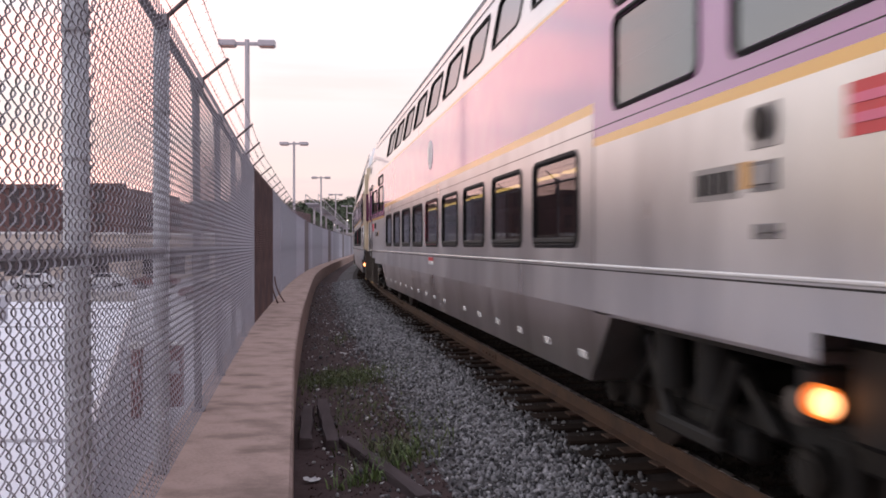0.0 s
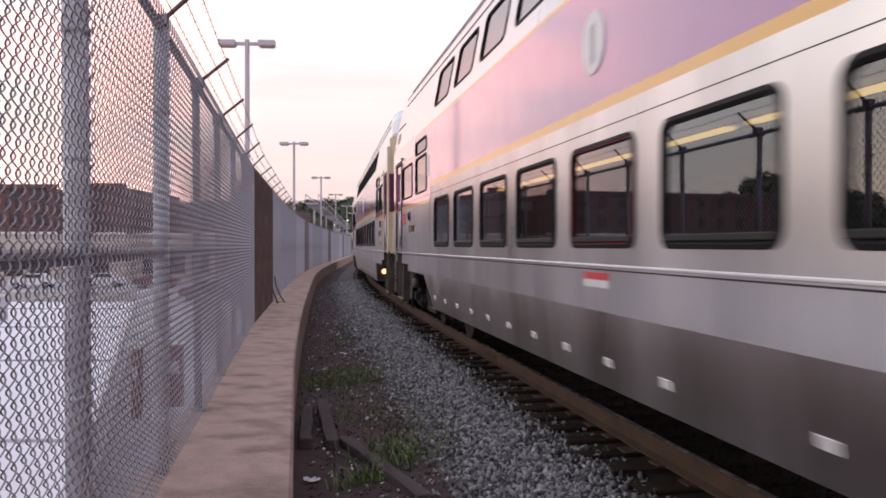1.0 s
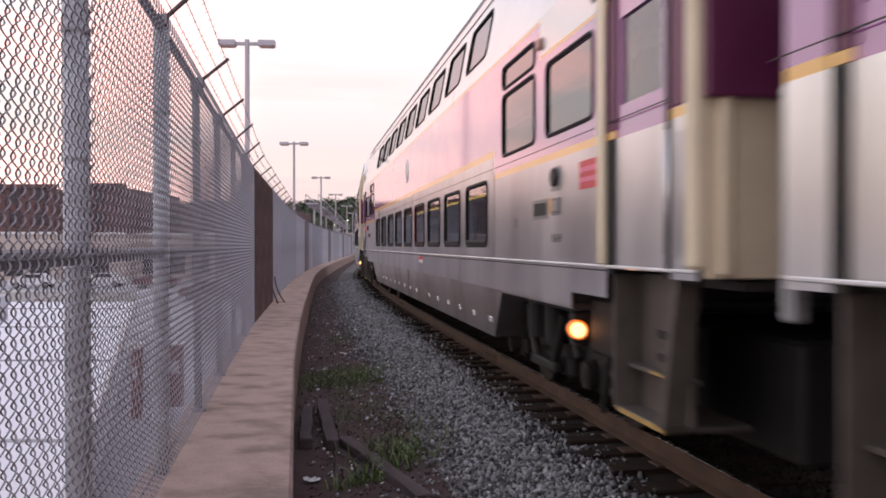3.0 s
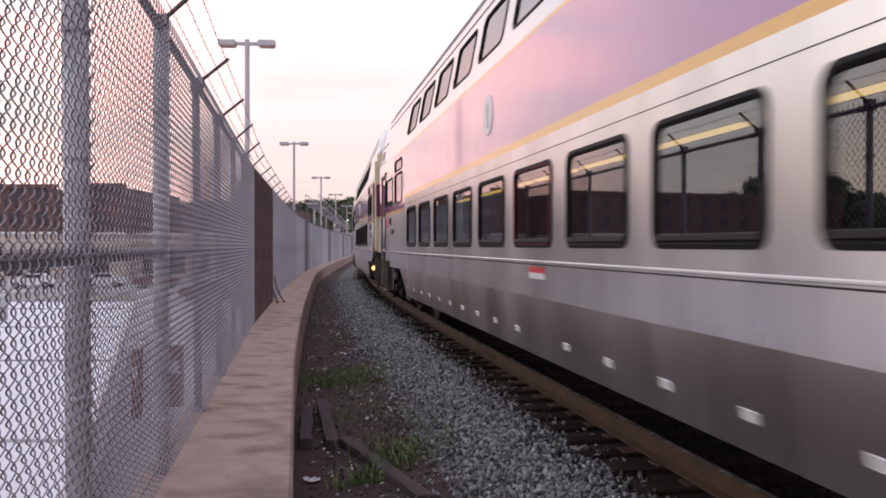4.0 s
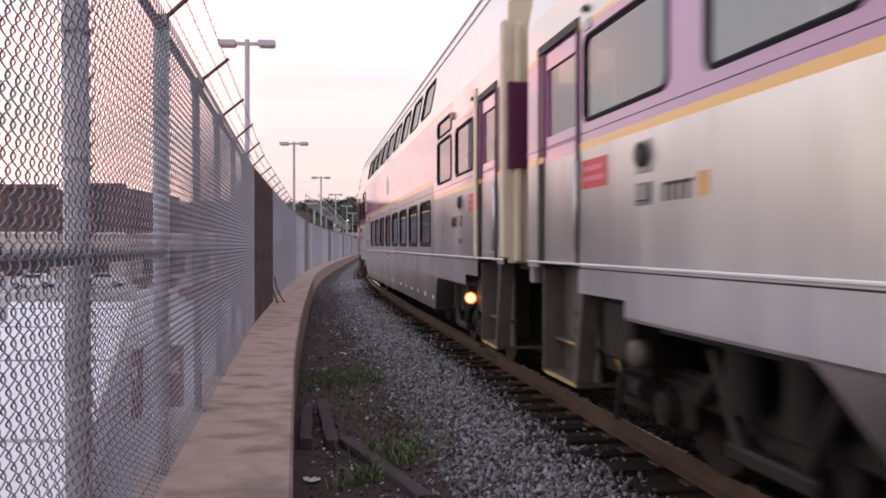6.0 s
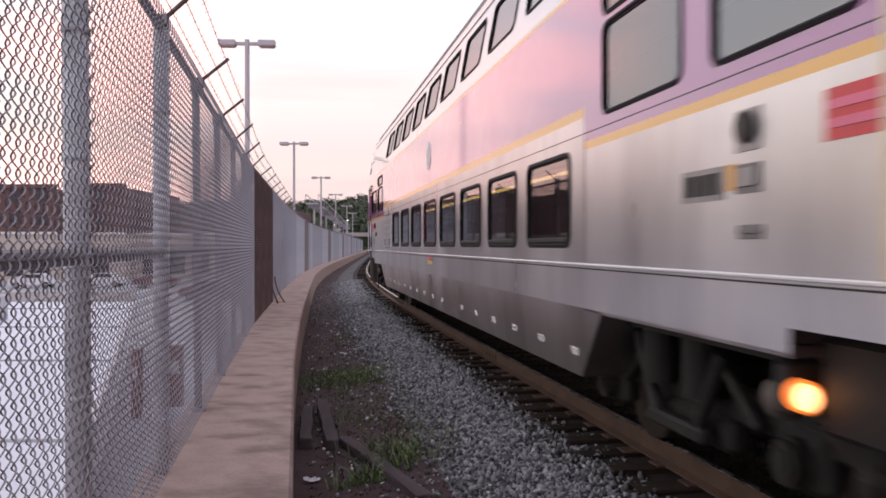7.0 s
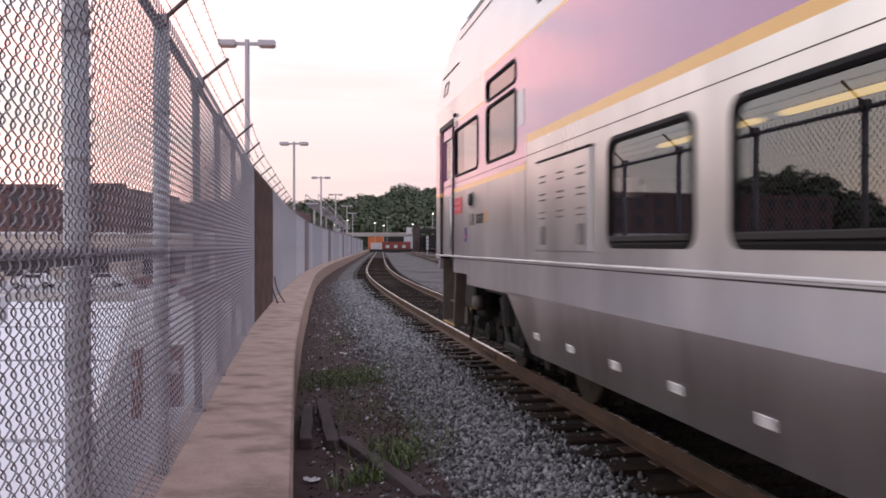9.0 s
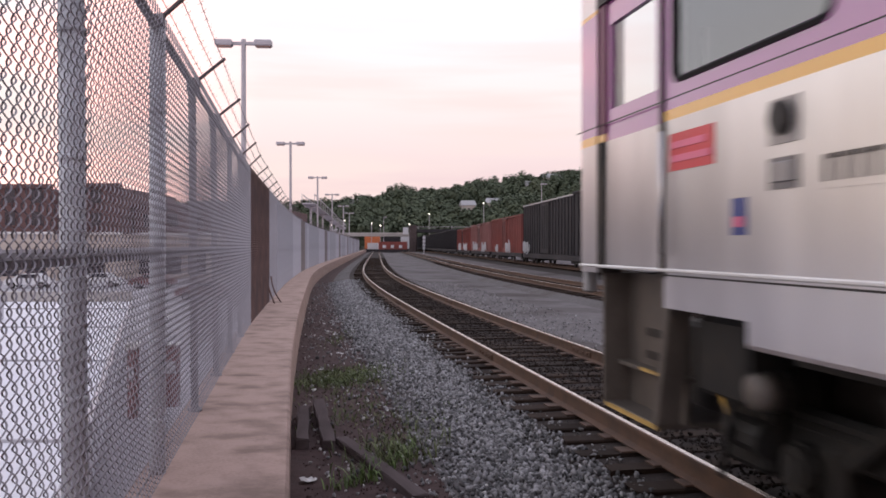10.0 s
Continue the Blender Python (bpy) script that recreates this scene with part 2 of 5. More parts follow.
M_RUST = mat("rusted_mesh_wire", (0.15, 0.094, 0.084), 0.8, 0.2, 0.4, 3, 60, 0.2, (0.10, 0.07, 0.07), 0.8, 1.2)
M_RUSTGREY = mat("tarnished_mesh_wire", (0.26, 0.225, 0.22), 0.7, 0.3, 0.25, 8, 100, 0.1)
M_ARM = mat("rusty_fence_arm", (0.15, 0.12, 0.125), 0.7, 0.4, 0.3, 12, 100, 0.2)
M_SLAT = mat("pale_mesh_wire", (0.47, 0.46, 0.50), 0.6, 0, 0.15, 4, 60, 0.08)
M_POLE = mat("grey_lamp_paint", (0.47, 0.43, 0.46), 0.5, 0.2, 0.1, 3, 60, 0.05)
M_LENS = mat("lamp_lens", (0.42, 0.22, 0.16), 0.3, 0, 0.1)
M_BRICK = mat("far_brick", (0.14, 0.076, 0.072), 0.9, 0, 0.2, 0.6, 6, 0.1)
M_CREAM = mat("cream_render", (0.55, 0.47, 0.42), 0.8, 0, 0.1, 0.5, 6, 0.1)
M_WROOF = mat("white_roof_membrane", (0.73, 0.715, 0.745), 0.7, 0, 0.05, 0.5, 12, 0.05, (0.70, 0.68, 0.74), 0.5, 0.3)
M_DARKWIN = mat("far_window", (0.03, 0.03, 0.04), 0.2, 0, 0.1)
# leaf colour lightened to take in the haze over the hill
M_LEAF = mat("hazed_summer_leaves", (0.10, 0.12, 0.08), 0.85, 0, 0.3, 0.15, 2.0, 0, (0.125, 0.14, 0.085), 0.6, 0.06, random_tint=0.15, spec=0.1)
M_HILL = mat("hill_undergrowth", (0.075, 0.09, 0.055), 0.95, 0, 0.3, 0.05, 1.0, 0.1)
M_TUFT = mat("fresh_grass", (0.11, 0.165, 0.045), 0.6, 0, 0.25, 8, 60, 0, random_tint=0.4)
M_GRASS = mat("weed_green", (0.085, 0.105, 0.035), 0.7, 0, 0.3, 8, 60, 0, (0.13, 0.13, 0.045), 0.5, 3, random_tint=0.5)
M_CARRED = mat("boxcar_red", (0.24, 0.06, 0.05), 0.8, 0, 0.2, 0.7, 20, 0.1, (0.13, 0.05, 0.045), 0.7, 0.5)
M_CARBROWN = mat("boxcar_faded", (0.30, 0.13, 0.12), 0.8, 0, 0.2, 0.7, 20, 0.1, (0.17, 0.08, 0.075), 0.7, 0.5)
# black raised a little for the haze on the distant cars
M_CARBLACK = mat("freight_black", (0.034, 0.031, 0.034), 0.7, 0, 0.3, 0.7, 20, 0.1, (0.05, 0.045, 0.05), 0.7, 0.5, spec=0.2)
M_ORANGE = mat("container_orange", (0.55, 0.16, 0.06), 0.7, 0, 0.15, 0.7, 20, 0.1)
M_PAINTMARK = mat("sprayed_white_paint", (0.55, 0.54, 0.56), 0.7, 0, 0.2, 6, 30, 0)
M_BRIDGE = mat("bridge_concrete", (0.42, 0.39, 0.37), 0.85, 0, 0.15, 0.5, 8, 0.1)
M_WOOD = mat("old_timber", (0.075, 0.056, 0.055), 0.9, 0, 0.3, 5, 60, 0.4, (0.13, 0.105, 0.105), 0.5, 3, stretch=(1, 0.2, 1), spec=0.15)
M_PAPER = mat("litter_white", (0.62, 0.60, 0.58), 0.8)
M_POINT = mat("far_lamp_glow", (1.0, 0.88, 0.75), 0.3, emit=4, bump=0)
M_NOTICE = mat("lime_notice", (0.62, 0.62, 0.22), 0.4)
M_ORSIGN = mat("orange_sign", (0.72, 0.38, 0.10), 0.4)


# ---------------------------------------------------------------- mesh helpers
def part(name, data, material, parent=None, label="", m=None):
    """Links a bmesh or a ready mesh as one object under a thing or part."""
    if isinstance(data, bmesh.types.BMesh):
        me = bpy.data.meshes.new(name)
        data.to_mesh(me)
        data.free()
        me.materials.append(material)
    else:
        me = data
    ob = new(name, me)
    if parent:
        ob.parent = parent
    if m is not None:
        ob.matrix_basis = m
    if label:
        ob["label"] = label
    return ob


def baked(name, bm, material, smooth=False):
    me = bpy.data.meshes.new(name)
    bm.to_mesh(me)
    bm.free()
    me.materials.append(material)
    if smooth:
        me.shade_smooth()
    return me


def from_arrays(name, verts, faces, material):
    me = bpy.data.meshes.new(name)
    me.from_pydata([tuple(v) for v in verts], [], [tuple(q) for q in faces])
    me.materials.append(material)
    me.update()
    return me


def box(bm, x0, x1, y0, y1, z0, z1, bevel=0.0, m=None):
    g = bmesh.ops.create_cube(bm, size=1)
    vs = g["verts"]
    bmesh.ops.scale(bm, vec=(x1 - x0, y1 - y0, z1 - z0), verts=vs)
    bmesh.ops.translate(bm, vec=((x0 + x1) / 2, (y0 + y1) / 2, (z0 + z1) / 2), verts=vs)
    if bevel:
        es = list({e for v in vs for e in v.link_edges})
        r = bmesh.ops.bevel(bm, geom=es, offset=bevel, segments=1, affect="EDGES")
        vs = list({v for fc in r["faces"] for v in fc.verts} | {v for v in vs if v.is_valid})
    if m is not None:
        bmesh.ops.transform(bm, matrix=m, verts=vs)
    return bm


def rod(bm, a, b, r, sides=8, r2=None):
    a, b = Vector(a), Vector(b)
    d = b - a
    g = bmesh.ops.create_cone(bm, cap_ends=True, segments=sides, radius1=r, radius2=r if r2 is None else r2, depth=d.length)
    m = Matrix.Translation((a + b) / 2) @ d.to_track_quat("Z", "Y").to_matrix().to_4x4()
    bmesh.ops.transform(bm, matrix=m, verts=g["verts"])
    return bm


def one(fn, *a, **k):
    bm = bmesh.new()
    fn(bm, *a, **k)
    return bm


def thing(name, label, category, group="", kind="", m=None):
    ob = new(name)
    ob.empty_display_size = 0.2
    if m is not None:
        ob.matrix_basis = m
    return tagged(ob, label, category, group, kind)


# ---------------------------------------------------------------- the line of the track
def centre(y):
    """The track's centre line: x and slope at y."""
    z = (y - 38.77) / 21.58
    return 2.4322 - 0.1246 * y + 0.0526 * 21.58 * (np.logaddexp(z, -z) - math.log(2)), -0.1246 + 0.0526 * math.tanh(z)


TAB_Y = np.arange(-140.0, 1200.0, 0.1)
TAB_X = np.array([centre(y)[0] for y in TAB_Y])
TAB_S = np.concatenate([[0], np.cumsum(np.hypot(np.diff(TAB_X), 0.1))])
TAB_S = TAB_S - np.interp(0.0, TAB_Y, TAB_S)


def along(s, off=0.0, z=0.0):
    """The point s metres along the track, off metres to its right (away from the fence), and its heading slope."""
    y = float(np.interp(s, TAB_S, TAB_Y))
    x, k = centre(y)
    n = math.sqrt(1 + k * k)
    return Vector((x + off / n, y - off * k / n, z))


def heading(s):
    y = float(np.interp(s, TAB_S, TAB_Y))
    return -math.degrees(math.atan(centre(y)[1]))


def on_track(s, off=0.0, z=0.0):
    """A pose whose y axis runs along the track."""
    p = along(s, off, z)
    return pose(p.x, p.y, p.z, 0, 0, heading(s))


def sweep(name, material, profile, stations, closed=True):
    """A profile of (off, z) carried along the track."""
    verts, faces = [], []
    n = len(profile)
    for s in stations:
        for o, z in profile:
            verts.append(along(s, o(s) if callable(o) else o, z))
    for i in range(len(stations) - 1):
        for j in range(n if closed else n - 1):
            k = (j + 1) % n
            faces.append((i * n + j, i * n + k, (i + 1) * n + k, (i + 1) * n + j))
    if closed:
        faces.append(tuple(range(n - 1, -1, -1)))
        faces.append(tuple(range((len(stations) - 1) * n, len(stations) * n)))
    return from_arrays(name, verts, faces, material)


def fence_off(s):
    return float(np.interp(s, [0, 15, 22, 30, 36, 51, 80], [-4.42, -4.385, -4.24, -4.13, -4.05, -3.95, -3.90]))


def kerb_off(s):
    return float(np.interp(s, [0, 10, 12.5, 17.7, 24, 31, 60], [-3.675, -3.665, -3.64, -3.55, -3.42, -3.33, -3.30]))


# ---------------------------------------------------------------- ground, kerb, tracks
def make_ground():
    """One sheet from the lot below the wall to the horizon."""
    stations = [-900, -300, -120] + list(np.arange(-60, 20, 4.0)) + list(np.arange(20, 160, 8.0)) + [180, 220, 300, 420, 700, 1150]
    cols = [(-2500, -2.6, 4), (-60, -2.6, 4), (-4.55, -2.6, 4), (-4.5, -0.45, 0), (-3.5, -0.42, 0), (-2.45, -0.36, 1), (-2.2, -0.30, 1),
            (-1.6, -0.225, 2), (0, -0.195, 2), (1.45, -0.225, 3), (2.2, -0.33, 3), (5.4, -0.36, 1), (5.9, -0.22, 2), (8.7, -0.22, 1),
            (9.3, -0.36, 3), (12.4, -0.36, 5), (13.3, -0.24, 5), (16.7, -0.24, 5), (17.6, -0.36, 3), (60, -0.4, 3), (2500, -0.4, 3)]
    verts, faces, mats = [], [], []
    for s in stations:
        for o, z, _ in cols:
            p = along(max(min(s, 1100), -130), o, z)
            if s < -130:
                p.y += s + 130
            if s > 1100:
                p.y += 2500
            verts.append(p)
    n = len(cols)
    for i in range(len(stations) - 1):
        for j in range(n - 1):
            faces.append((i * n + j, i * n + j + 1, (i + 1) * n + j + 1, (i + 1) * n + j))
            mats.append(cols[j][2])
    me = from_arrays("ground", verts, faces, M_DIRT)
    for m in (M_BALLAST, M_TRACKBED, M_YARD, M_LOT, M_UNDER):
        me.materials.append(m)
    me.polygons.foreach_set("material_index", mats)
    tagged(new("ground", me), "dark cinder dirt and grey gravel rail yard", "ground", kind="structure")


make_ground()


def make_kerb():
    top = 0.25
    st = list(np.arange(-10, 70, 1.0)) + list(np.arange(70, 300, 5.0))
    root = thing("kerb", "weathered tan concrete coping on a retaining wall", "kerb", kind="structure")
    # coping cast in lengths with narrow joints
    joints = [-10, 0.5, 9.4, 18.6, 27.8, 37, 46, 55, 64, 80, 100, 130, 170, 220, 300]
    for a, b in zip(joints, joints[1:]):
        inner = [s for s in st if a + 0.3 < s < b - 0.3]
        prof = [(kerb_off, -0.6), (kerb_off, top - 0.02), (lambda s: kerb_off(s) - 0.02, top), (lambda s: fence_off(s) - 0.09, top + 0.005), (lambda s: fence_off(s) - 0.11, top - 0.02), (lambda s: fence_off(s) - 0.11, -0.6)]
        part("coping", sweep("coping", M_CONCRETE, prof, [a + 0.006] + inner + [b - 0.006]), None, root)
    part("retaining_wall", sweep("retaining_wall", M_BRIDGE, [(-3.64, -0.7), (-3.64, -0.605), (-4.5, -0.605), (-4.5, -2.7), (-3.9, -2.7)],
                                 st), None, root)


make_kerb()

RAIL_PROFILE = [(-0.07, -0.17), (-0.07, -0.158), (-0.012, -0.138), (-0.010, -0.045), (-0.036, -0.034), (-0.036, -0.004), (-0.028, 0.0),
                (0.028, 0.0), (0.036, -0.004), (0.036, -0.034), (0.010, -0.045), (0.012, -0.138), (0.07, -0.158), (0.07, -0.17)]


def make_track(off, s0, s1, detail, label):
    root = thing("railway_track", label, "railway track", "yard tracks")
    st = [s for s in list(np.arange(-60, 140, 2.0)) + list(np.arange(140, 460, 10.0)) if s0 <= s <= s1]
    for side in (-0.7525, 0.7525):
        prof = [(off + side + o, z) for o, z in RAIL_PROFILE]
        rail = part("rail", sweep("rail", M_RAIL, prof, st), None, root, "rusty steel rail with a worn bright head")
        head = [(off + side - 0.018, 0.0025), (off + side + 0.022, 0.0025), (off + side + 0.026, -0.003), (off + side - 0.022, -0.003)]
        part("rail_head", sweep("rail_head", M_RAILTOP, head, st), None, rail, "polished steel running surface")
        if detail:
            for s in (13.3, 25.2):
                bm = one(box, -0.03, 0.03, -0.42, 0.42, -0.13, -0.045, 0.008)
                for k in (-0.33, -0.12, 0.12, 0.33):
                    rod(bm, (-0.055, k, -0.085), (0.055, k, -0.085), 0.016, 6)
                part("joint_bar", bm, M_RAIL, rail, m=on_track(s, off + side))
    rnd = random.Random(5)
    tie_me = []
    for k in range(4):
        bm = one(box, -1.3, 1.3, -0.115, 0.115, -0.34, -0.172, 0.012)
        for v in bm.verts:
            v.co += Vector((rnd.uniform(-0.03, 0.03), rnd.uniform(-0.012, 0.012), rnd.uniform(-0.012, 0.0)))
        tie_me.append(baked("tie", bm, M_TIE))
    plate_me = baked("tie_plate", one(box, -0.18, 0.18, -0.09, 0.09, -0.176, -0.16, 0.004), M_RAIL)
    s, count = s0 if s0 > -6 else -6.0, 0
    while s < min(s1, 120 if detail else 90) and count < 290:
        t = part("tie", rnd.choice(tie_me), None, root)
        t.matrix_basis = on_track(s, off + rnd.uniform(-0.05, 0.05), rnd.uniform(-0.015, 0.012)) @ pose(0, 0, 0, 0, 0, rnd.uniform(-1.5, 1.5))
        if detail and s < 32:
            for side in (-0.7525, 0.7525):
                part("tie_plate", plate_me, None, t, m=pose(side, 0, 0))
        s += 0.52 + rnd.uniform(-0.03, 0.03)
        count += 1
    return root


make_track(0.0, -60, 460, True, "running track with rusty rails on dark wooden ties")
make_track(7.3, -60, 460, False, "second yard track with rusty rails on dark ties")
make_track(15.0, -60, 460, False, "far siding with rusty rails under freight cars")


def rock_shapes(k, rng):
    out = []
    for _ in range(k):
        bm = bmesh.new()
        bmesh.ops.create_icosphere(bm, subdivisions=1, radius=1)
        v = np.array([tuple(q.co) for q in bm.verts])
        f = np.array([[q.index for q in fc.verts] for fc in bm.faces])
        bm.free()
        v = v * rng.uniform(0.42, 1.3, (len(v), 1)) * rng.uniform(0.45, 1.35, (1, 3))
        out.append((v, f))
    return out


def scatter(name, places, sizes, material, seed, label, category):
    """Many loose stones in one mesh."""
    rng = np.random.default_rng(seed)
    shapes = rock_shapes(7, rng)
    vs, fs, base = [], [], 0
    for p, r in zip(places, sizes):
        v, f = shapes[rng.integers(7)]
        q = Euler(rng.uniform(0, 6.28, 3)).to_matrix()
        vs.append((v * r) @ np.array(q).T + np.array(p))
        fs.append(f + base)
        base += len(v)
    vs, fs = np.concatenate(vs), np.concatenate(fs)
    me = bpy.data.meshes.new(name)
    me.vertices.add(len(vs)); me.vertices.foreach_set("co", vs.ravel())
    me.loops.add(len(fs) * 3); me.loops.foreach_set("vertex_index", fs.ravel().astype(np.int32))
    me.polygons.add(len(fs)); me.polygons.foreach_set("loop_start", np.arange(0, len(fs) * 3, 3, dtype=np.int32))
    me.materials.append(material)
    me.update(calc_edges=True)
    me.validate()
    tagged(new(name, me), label, category, kind="stuff")


def bed_height(o):
    return float(np.interp(o, [-3.5, -2.45, -2.2, -1.6, 0, 1.5, 2.2], [-0.42, -0.36, -0.30, -0.225, -0.195, -0.225, -0.33]))


def make_ballast():
    rng = np.random.default_rng(11)
    places, sizes = [], []
    for _ in range(36000):
        s = 3.0 + 42 * rng.random() ** 2.0
        o = rng.normal(-1.82, 0.33) if rng.random() < 0.965 else rng.uniform(-3.4, -1.2)
        if o < -3.5 or o > -0.95:
            continue
        r = rng.uniform(0.009, 0.031) * (1.25 if s > 15 else 1)
        places.append(along(s, o, bed_height(o) + r * 0.35 + rng.uniform(0, 0.02)))
        sizes.append(r)
    for _ in range(3000):
        s, o = 4 + 40 * rng.random() ** 1.6, rng.uniform(1.5, 3.8)
        r = rng.uniform(0.012, 0.028)
        places.append(along(s, o, bed_height(min(o, 2.2)) + r * 0.3))
        sizes.append(r)
    scatter("ballast", places, sizes, M_STONE, 3, "loose grey crushed-stone ballast beside the ties", "ballast")
    places, sizes = [], []
    for _ in range(3200):
        s, o = 3.2 + 26 * rng.random() ** 1.7, rng.uniform(-3.55, -2.3)
        r = rng.uniform(0.005, 0.016)
        places.append(along(s, o, bed_height(o) + r * 0.3))
        sizes.append(r)
    scatter("cinders", places, sizes, M_DIRT, 4, "dark cinders and dirt clods beside the kerb", "cinders")
    places, sizes = [], []
    for _ in range(9000):
        s, o = 5 + 34 * rng.random() ** 1.5, rng.uniform(-0.68, 0.68)
        r = rng.uniform(0.010, 0.024)
        places.append(along(s, o, -0.185 + r * 0.4 + rng.uniform(-0.02, 0.022)))
        sizes.append(r)
    scatter("oily_ballast", places, sizes, M_TRACKBED, 9, "oil-darkened ballast between the rails", "ballast")


make_ballast()


# ---------------------------------------------------------------- the chain-link fence
POST_S = [0.14 + 1.86 * i for i in range(108)]
FENCE_BASE, FENCE_H = 0.25, 2.57


def wire_panel(width, height, material, pitch, thick, name, bends=1):
    """One bay of woven diamond mesh: zigzag pickets hooked into each other."""
    half = pitch / 2
    verts, faces = [], []
    cols = int(round(width / half))
    step = width / cols
    rows = int(height / half)
    tri = [(math.cos(a), math.sin(a)) for a in (0.5, 2.6, 4.7)]
    for c in range(cols + 1):
        base0, n = len(verts), 0
        for r in range(rows * bends + 1):
            # a flat spiral: the wire bulges in front one way and behind the other way
            t = r / bends + c
            x = min(max(c * step + (0.5 * step + 0.003) * math.cos(math.pi * t), 0.0), width)
            y = 0.0100 * math.sin(math.pi * t)
            for a, b in tri:
                verts.append((x + thick * a, y + thick * b, r * half / bends))
            n += 1
        for r in range(n - 1):
            i = base0 + r * 3
            for k in range(3):
                q = (k + 1) % 3
                faces.append((i + k, i + q, i + 3 + q, i + 3 + k))
    return from_arrays(name, verts, faces, material)


def make_fence():
    root = thing("chain_link_fence", "tall galvanised chain-link fence with barbed wire on a concrete kerb", "fence")
    pts = [along(s, fence_off(s), FENCE_BASE) for s in POST_S]
    post_bm = bmesh.new()
    rod(post_bm, (0, 0, 0), (0, 0, FENCE_H), 0.030, 12)
    rod(post_bm, (0, 0, 0), (0, 0, 0.03), 0.055, 12)
    rod(post_bm, (0, 0, FENCE_H - 0.06), (0, 0, FENCE_H + 0.03), 0.043, 12)
    for z in (0.35, 0.8, 1.6, 2.1):
        rod(post_bm, (0, 0, z), (0, 0, z + 0.02), 0.040, 10)
    post_me = baked("post", post_bm, M_FRAME, True)
    big = bmesh.new()
    rod(big, (0, 0, 0), (0, 0, FENCE_H + 0.02), 0.045, 14)
    for z in (0.3, 0.75, 1.6, 2.05):
        rod(big, (0, 0, z), (0, 0, z + 0.022), 0.050, 12)
    big_me = baked("post", big, M_POST, True)
    # angled arm that leans over the track, carrying three strands
    arm_bm = bmesh.new()
    m = Matrix.Rotation(radians(47), 4, "Y")
    box(arm_bm, -0.012, 0.012, -0.010, 0.010, -0.02, 0.31, 0.004, m)
    box(arm_bm, -0.004, 0.006, -0.016, 0.016, 0.0, 0.30, 0.0, m)
    box(arm_bm, -0.045, 0.045, -0.04, 0.04, -0.03, 0.04, 0.008)
    arm_me = baked("barbed_wire_arm", arm_bm, M_ARM)
    mesh_near = wire_panel(1.86, FENCE_H - 0.03, M_GALV, 0.080, 0.0032, "mesh_panel", 4)
    mesh_rust = wire_panel(1.86, FENCE_H - 0.03, M_RUST, 0.080, 0.0062, "mesh_panel")
    mesh_tan = wire_panel(1.86, FENCE_H - 0.03, M_RUSTGREY, 0.080, 0.0055, "mesh_panel")
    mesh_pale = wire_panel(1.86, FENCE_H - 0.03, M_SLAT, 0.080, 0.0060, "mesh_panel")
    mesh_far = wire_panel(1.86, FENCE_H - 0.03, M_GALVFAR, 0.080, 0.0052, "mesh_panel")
    rnd = random.Random(8)
    for i, p in enumerate(pts):
        lean = pose(0, 0, 0, rnd.uniform(-0.6, 0.6), rnd.uniform(-0.7, 0.2), 0)
        turn = on_track(POST_S[i], fence_off(POST_S[i]), FENCE_BASE)
        part("post", big_me if i in (2, 3) else post_me, None, root, "weathered galvanised fence post", m=turn @ lean)
        part("barbed_wire_arm", arm_me, None, root, "rusty angled steel arm", m=turn @ pose(0, 0, FENCE_H) @ pose(0, 0, 0, rnd.uniform(-3, 3), rnd.uniform(-3, 3), 0))
        if i + 1 == len(pts):
            break
        q = pts[i + 1]
        d = q - p
        ang = math.degrees(math.atan2(d.y, d.x))
        bay = pose(p.x, p.y, p.z, 0, 0, ang)
        shift = bay @ pose(0, -0.045, 0.02)
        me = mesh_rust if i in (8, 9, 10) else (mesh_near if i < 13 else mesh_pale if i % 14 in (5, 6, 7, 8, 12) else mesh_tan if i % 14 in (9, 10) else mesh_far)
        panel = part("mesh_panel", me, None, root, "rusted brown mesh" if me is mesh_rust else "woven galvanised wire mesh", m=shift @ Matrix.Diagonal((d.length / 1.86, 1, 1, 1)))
        for z, r, nm in ((FENCE_H - 0.03, 0.024, "top_rail"), (1.26, 0.029, "middle_rail"), (0.06, 0.006, "bottom_wire")):
            bm = one(rod, (0, 0, z), (d.length, 0, z), r, 8)
            if nm != "bottom_wire":
                rod(bm, (0.10, 0, z), (0.16, 0, z), r + 0.006, 8)
            part(nm, bm, M_FRAME, root, m=bay)
        # knuckled selvage standing over the top rail
        if i < 24:
            bm = bmesh.new()
            k = 0.0
            while k < d.length:
                rod(bm, (k, -0.045, FENCE_H - 0.03), (k + 0.014, -0.04, FENCE_H + 0.035), 0.004, 4)
                k += 0.080
            tagged(part("selvage", bm, M_RUST if me is mesh_rust else M_GALV, panel, m=Matrix.Translation((0, 0.045, -0.02))), kind="stuff")
    # strands of barbed wire
    for h in (0.09, 0.19, 0.29):
        bm = bmesh.new()
        tips = []
        for i, s in enumerate(POST_S):
            tips.append(on_track(s, fence_off(s), FENCE_BASE) @ Vector((math.sin(radians(47)) * h, 0, FENCE_H + math.cos(radians(47)) * h)))
        for i, (a, b) in enumerate(zip(tips, tips[1:])):
            mid = (a + b) / 2 - Vector((0, 0, 0.012))
            r = 0.0024 if i < 14 else 0.004
            rod(bm, a, mid, r, 4)
            rod(bm, mid, b, r, 4)
            if i < 22:
                for k in range(10):
                    c = a.lerp(b, (k + 0.5) / 10)
